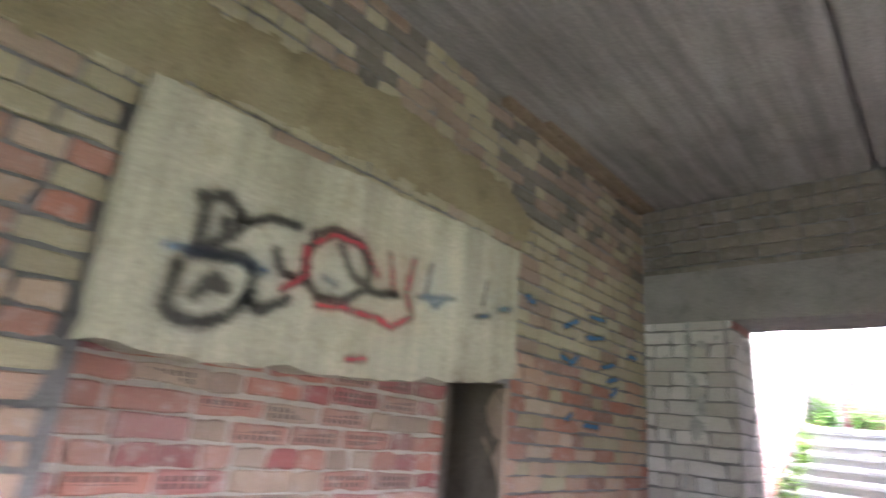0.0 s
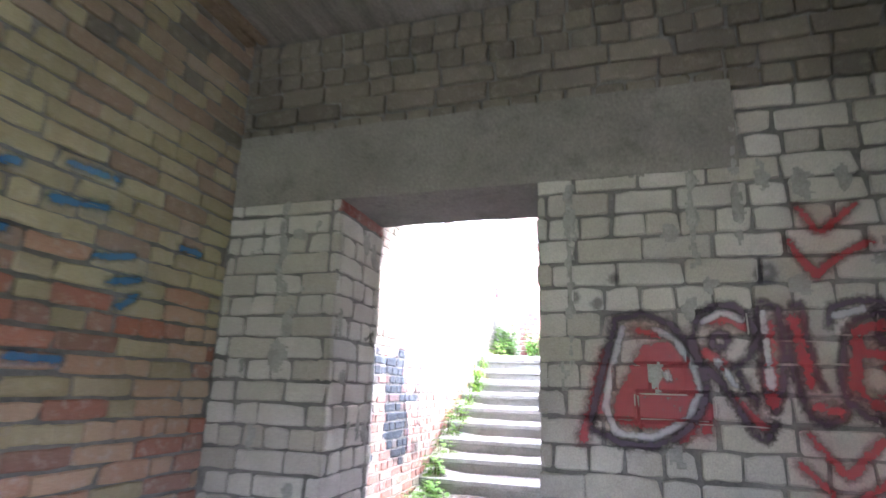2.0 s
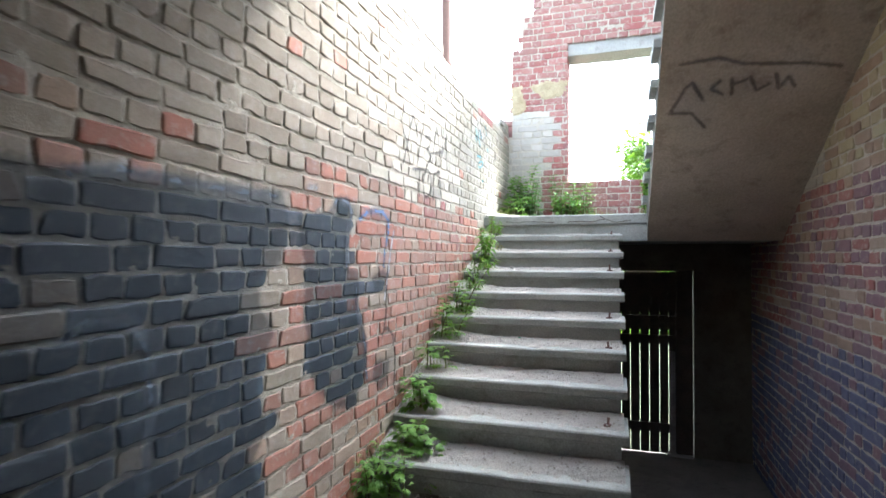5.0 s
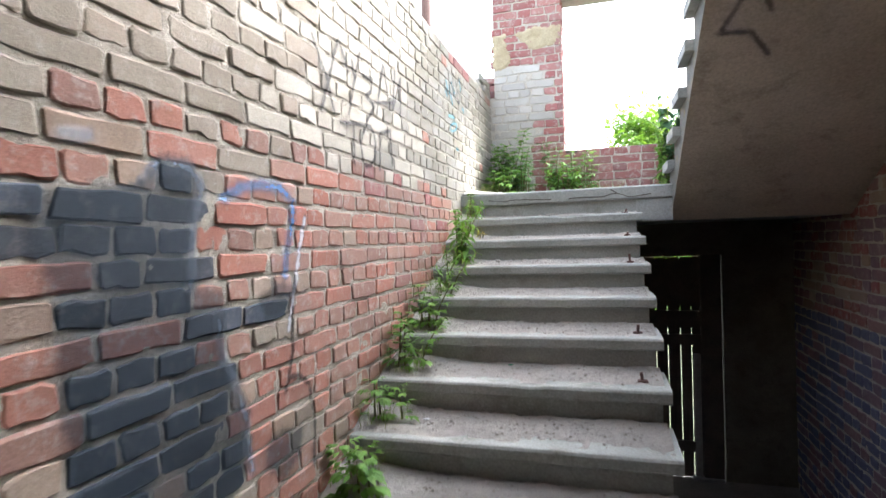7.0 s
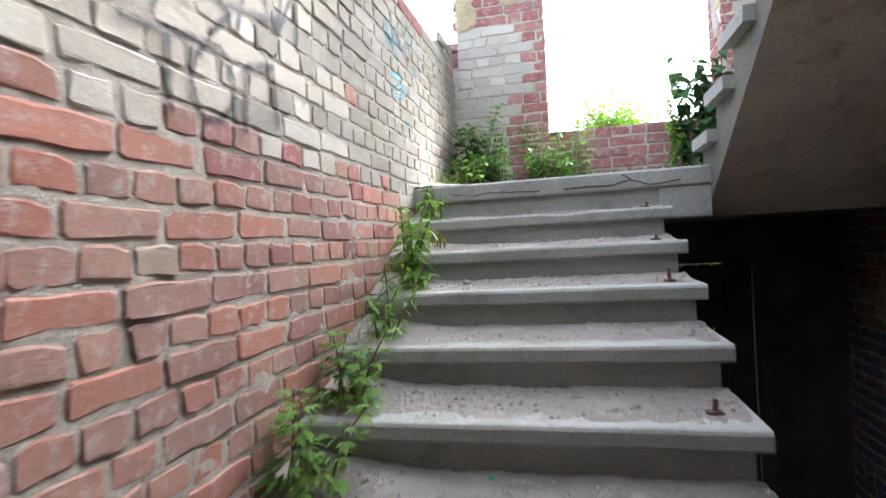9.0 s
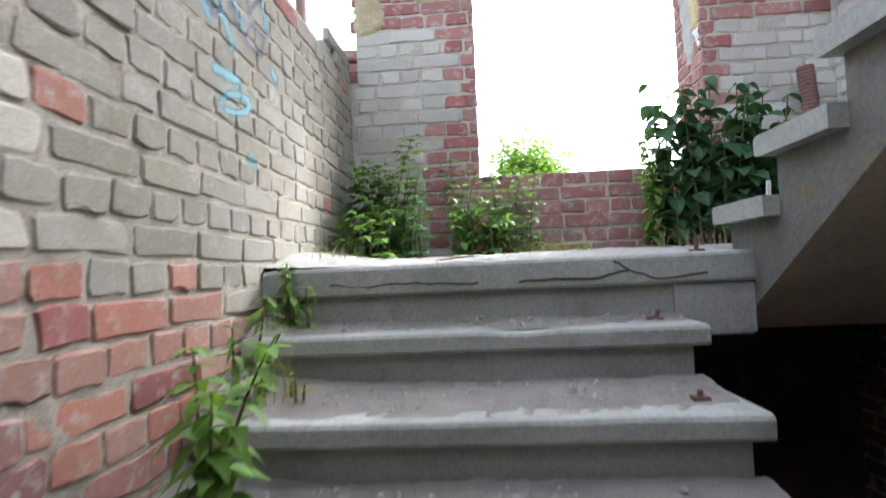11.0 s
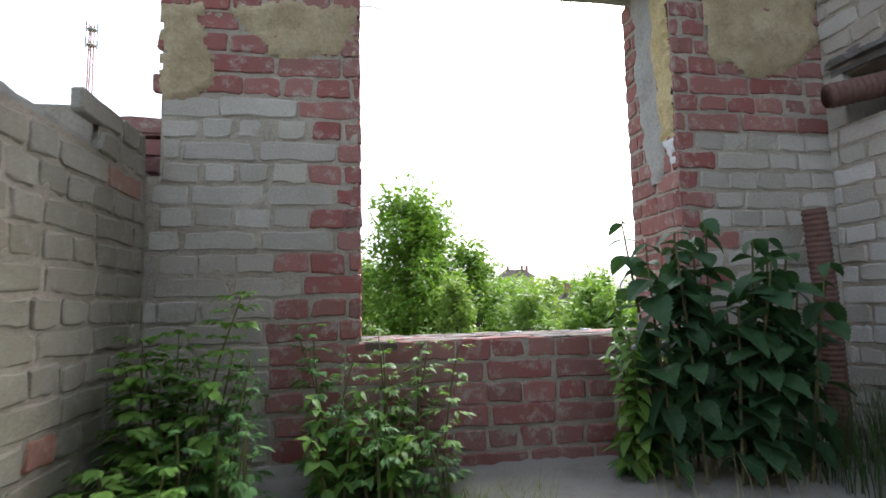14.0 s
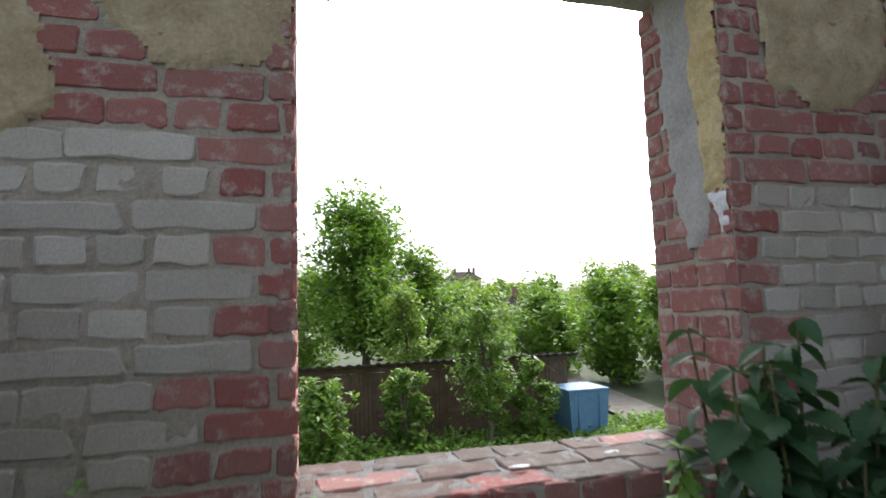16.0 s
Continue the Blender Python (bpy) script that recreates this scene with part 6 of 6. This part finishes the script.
def tree(name, label, x, y, h, crown, n, leaf, seed, trunk=0.16, low=0.3, material=None, clumps=26):
    """Tapered trunk, limbs and an uneven crown of leaf sprays."""
    r = random.Random(seed)
    t = tagged(new(name), label, "tree" if h > 4 else "bush")
    t.location = (x, y, FLOOR_OUT)
    bm = bmesh.new()
    top = Vector((r.uniform(-0.3, 0.3), r.uniform(-0.3, 0.3), h * 0.86))
    spine = [Vector((0, 0, -0.1)), Vector((0.02 * h, 0, h * 0.3)), Vector((0.0, 0.01 * h, h * 0.6)), top]
    tube(bm, spine, trunk, 8, [trunk, trunk * 0.75, trunk * 0.45, trunk * 0.12])
    ends = []
    for i in range(clumps):
        f = low + (0.98 - low) * (i + r.random()) / clumps
        a = i * 2.4 + r.uniform(-0.5, 0.5)
        g = (f - low) / (1.0 - low)
        prof = (1 - abs(2 * g - 0.85) ** 2.6 * 0.75) if g < 0.92 else 0.45
        rad = crown * prof * r.uniform(0.35, 1.1)
        q = min(2.999, f * 0.95 * 3)
        k = int(q)
        p = spine[k].lerp(spine[k + 1], q - k)
        e = Vector((math.cos(a) * rad, math.sin(a) * rad, f * h + r.uniform(-0.03, 0.05) * h))
        p0 = p - Vector((0, 0, h * 0.08))
        tube(bm, [p0, p0.lerp(e, 0.55) + Vector((0, 0, 0.03 * h)), e], 0.03, 5, [trunk * 0.3, trunk * 0.16, trunk * 0.05])
        ends.append((e, crown * r.uniform(0.26, 0.46)))
        ends.append((p0.lerp(e, 0.6) + Vector((0, 0, 0.03 * h)), crown * r.uniform(0.2, 0.36)))
    part("trunk", bm, BARK, t)
    V, F = [], []
    per = max(1, n // len(ends))
    for e, rad in ends:
        for _ in range(int(per * r.uniform(0.6, 1.4))):
            d = Vector((r.gauss(0, 1), r.gauss(0, 1), r.gauss(0, 0.75)))
            d = d.normalized() * rad * (0.35 + 0.65 * r.random() ** 0.6)
            p = e + d
            a, s = r.random() * 6.28, leaf * r.uniform(0.6, 1.4)
            m = Euler((r.uniform(-0.9, 0.9), r.uniform(-0.7, 0.7), a)).to_matrix()
            k = len(V)
            for c in ((-0.28, 0, 0), (0, -0.55, 0.05), (0.3, 0.0, 0), (0.05, 0.6, -0.12)):
                V.append(tuple(p + m @ (Vector(c) * s)))
            F.append((k, k + 1, k + 2, k + 3))
    tagged(raw_mesh("crown", V, F, material or TREELEAF, t), kind="stuff")
    return t


tree("tree", "tall broad-leaved tree behind the shed", 1.7, 35.5, 8.7, 3.1, 18000, 0.24, 1, 0.22, 0.2, clumps=44)
tree("tree", "lower leaning tree beside the tall one", 4.9, 36.5, 5.9, 1.9, 7000, 0.22, 2, 0.14, 0.2)
tree("tree", "slender young tree growing in front of the shed", 3.25, 22.2, 3.5, 0.8, 3600, 0.13, 3, 0.06, 0.25, TREELEAF2)
tree("bush", "elder bush growing against the shed", 1.25, 22.6, 2.1, 0.6, 2300, 0.14, 4, 0.05, 0.12, TREELEAF2, 16)
tree("bush", "elder bush growing against the shed", 4.55, 22.5, 2.1, 0.65, 2300, 0.14, 5, 0.05, 0.12, TREELEAF2, 16)
tree("bush", "leafy bush close to the shed front", -0.75, 21.6, 1.9, 0.9, 3000, 0.14, 6, 0.05, 0.1, TREELEAF2, 18)
tree("tree", "light green cone-shaped young tree behind the shed", 2.6, 29.5, 4.3, 1.2, 4200, 0.17, 7, 0.08, 0.15, TREELEAF3)
for i, (x, y, h, c) in enumerate(((11.6, 30.0, 4.9, 1.9), (14.2, 29.0, 5.2, 2.3), (13.0, 25.5, 3.4, 1.6), (10.2, 33.5, 4.6, 1.8), (17.5, 33, 6.0, 2.6), (8.3, 37, 4.5, 2.0), (13.4, 41, 5.4, 2.5), (6.0, 31.5, 3.6, 1.4), (-2.5, 33, 5.2, 2.2), (-1.2, 40, 6.5, 2.6), (7.4, 46, 5.0, 2.6), (20.5, 45, 7.0, 3.2), (11.0, 52, 5.6, 3.0), (26, 50, 7.0, 3.5), (16.5, 24.5, 4.6, 2.0))):
    tree("tree", ("dense green garden tree beyond the sheds", "rounded bright green garden tree beyond the sheds")[i % 2], x, y, h * 0.86, c, 5200, 0.2 + 0.002 * y, 20 + i, 0.12, 0.08, (TREELEAF, TREELEAF2, TREELEAF3)[i % 3], 20)
# undergrowth before the shed
r = random.Random(5)
V, F = [], []
for _ in range(9000):
    x, y = r.uniform(-4, 9), r.uniform(19.5, 23.6)
    p = Vector((x, y, FLOOR_OUT + 0.05 + abs(r.gauss(0, 0.28)) * (0.5 + 0.5 * noise.noise(Vector((x * 0.7, y * 0.7, 0))))))
    m = Euler((r.uniform(-1, 1), r.uniform(-1, 1), r.random() * 6.3)).to_matrix()
    k = len(V)
    for c in ((-0.04, 0, 0), (0, -0.08, 0.0), (0.04, 0, 0), (0, 0.09, -0.02)):
        V.append(tuple(p + m @ Vector(c)))
    F.append((k, k + 1, k + 2, k + 3))
tagged(raw_mesh("undergrowth", V, F, TREELEAF), "dense green undergrowth before the sheds", "undergrowth", kind="stuff")
# distant woods
r = random.Random(15)
V, F = [], []
for i in range(150):
    d = r.uniform(62, 190)
    a = radians(r.uniform(-14, 62))
    x, y = d * math.sin(a), 9 + d * math.cos(a)
    hh, rr_ = r.uniform(3.6, 6.2) + d * 0.012, r.uniform(2.2, 4.2)
    for _ in range(560):
        q = Vector((r.gauss(0, 1), r.gauss(0, 1), r.gauss(0, 0.9))).normalized() * (0.5 + 0.5 * r.random() ** 0.5)
        p = Vector((x + q.x * rr_, y + q.y * rr_, FLOOR_OUT + hh * 0.55 + q.z * hh * 0.5 + r.gauss(0, 0.25)))
        s = 0.5 * r.uniform(0.6, 1.4)
        m = Euler((r.uniform(-1, 1), r.uniform(-1, 1), r.random() * 6.3)).to_matrix()
        k = len(V)
        for c in ((-0.5, 0, 0), (0, -0.6, 0.1), (0.5, 0, 0), (0, 0.6, -0.1)):
            V.append(tuple(p + m @ (Vector(c) * s)))
        F.append((k, k + 1, k + 2, k + 3))
tagged(raw_mesh("far_woods", V, F, TREELEAF3), "distant green tree tops on the horizon", "woods", kind="stuff")


def house(x, y, w, d, h, turn, roof_h, label, wallm):
    hs = tagged(new("house"), label, "house")
    hs.matrix_basis = pose(x, y, FLOOR_OUT, 0, 0, turn)
    part("wall", box((-w / 2, -d / 2, 0), (w / 2, d / 2, h)), wallm, hs)
    bm = bmesh.new()
    e = 0.4
    vs = [bm.verts.new(c) for c in ((-w / 2 - e, -d / 2 - e, h), (w / 2 + e, -d / 2 - e, h), (w / 2 + e, d / 2 + e, h), (-w / 2 - e, d / 2 + e, h), (-w / 4, 0, h + roof_h), (w / 4, 0, h + roof_h))]
    for f in ((0, 1, 5, 4), (1, 2, 5), (2, 3, 4, 5), (3, 0, 4), (3, 2, 1, 0)):
        bm.faces.new([vs[i] for i in f])
    roof = part("roof", bm, ROOF, hs)
    for cx in (-w / 5, w / 5, w / 3):
        part("chimney", box((cx - 0.35, -0.35, h + roof_h * 0.4), (cx + 0.35, 0.35, h + roof_h + 1.0), 0.03), BRICKFAR, roof)
    for fl in range(int(h // 3)):
        for i in range(int(w // 2.6)):
            wx = -w / 2 + 1.6 + i * 2.6
            win = part("window", box((wx - 0.55, -d / 2 - 0.04, 1.0 + fl * 3.0), (wx + 0.55, -d / 2 + 0.02, 2.5 + fl * 3.0), 0.02), WPAINT, hs)
            part("pane", box((wx - 0.45, -d / 2 - 0.06, 1.1 + fl * 3.0), (wx + 0.45, -d / 2 - 0.045, 2.4 + fl * 3.0)), GLASSDARK, win)


house(40.5, 150, 9.5, 9, 9.6, -14, 2.2, "distant yellow house with a grey roof and chimneys", FARWALL)
house(24.0, 69, 5.0, 4, 2.9, -10, 1.3, "low pale garden house half hidden by trees", FARWALL)


def mast(x, y, h):
    m = tagged(new("radio_mast"), "red and white lattice mast with aerials", "mast")
    m.location = (x, y, FLOOR_OUT)
    for a in range(3):
        cx, cy = 0.26 * math.cos(a * 2.1), 0.26 * math.sin(a * 2.1)
        part("leg", tube(bmesh.new(), [(cx * 1.6, cy * 1.6, 0), (cx, cy, h)], 0.07, 6), MASTRED, m)
    for i in range(24):
        z = h * i / 24
        a, b = i * 2.1, (i + 1) * 2.1
        part("brace", tube(bmesh.new(), [(0.3 * math.cos(a), 0.3 * math.sin(a), z), (0.28 * math.cos(b), 0.28 * math.sin(b), z + h / 24)], 0.035, 5), MASTRED if i % 4 < 2 else PALE, m)
    for z in (h - 0.6, h - 2.4):
        part("platform", tube(bmesh.new(), [(0, 0, z), (0, 0, z + 0.12)], 0.5, 12), PALE, m)
        for a in range(3):
            px, py = 0.62 * math.cos(a * 2.1), 0.62 * math.sin(a * 2.1)
            part("aerial", box((px - 0.08, py - 0.08, z - 0.4), (px + 0.08, py + 0.08, z + 0.8), 0.03), PALE, m)


mast(-30.1, 71, 34.7)
bm = tube(bmesh.new(), [(-14.35, 48.3, FLOOR_OUT), (-14.35, 48.3, 12), (-14.35, 48.3, 36)], 0.42, 16)
ch = tagged(new("flue_stack"), "tall rusty brown metal flue stack", "chimney")
part("pipe", bm, RUST, ch)
for z in (17.6, 26, 34):
    part("collar", tube(bmesh.new(), [(-14.35, 48.3, z), (-14.35, 48.3, z + 0.25)], 0.5, 16), RUST, ch)
pts = []
for i in range(15):
    t = i / 14
    pts.append((-1.75 + 7.4 * t, 12.6 + 10.6 * t, 4.15 - 3.6 * t - 0.5 * t * (1 - t)))
tagged(finish("overhead_wire", tube(bmesh.new(), pts, 0.003, 5), GREYWOOD), "thin pale wire running down to the shed", "wire")

# things last: the bricks of the walls
flush_bricks()
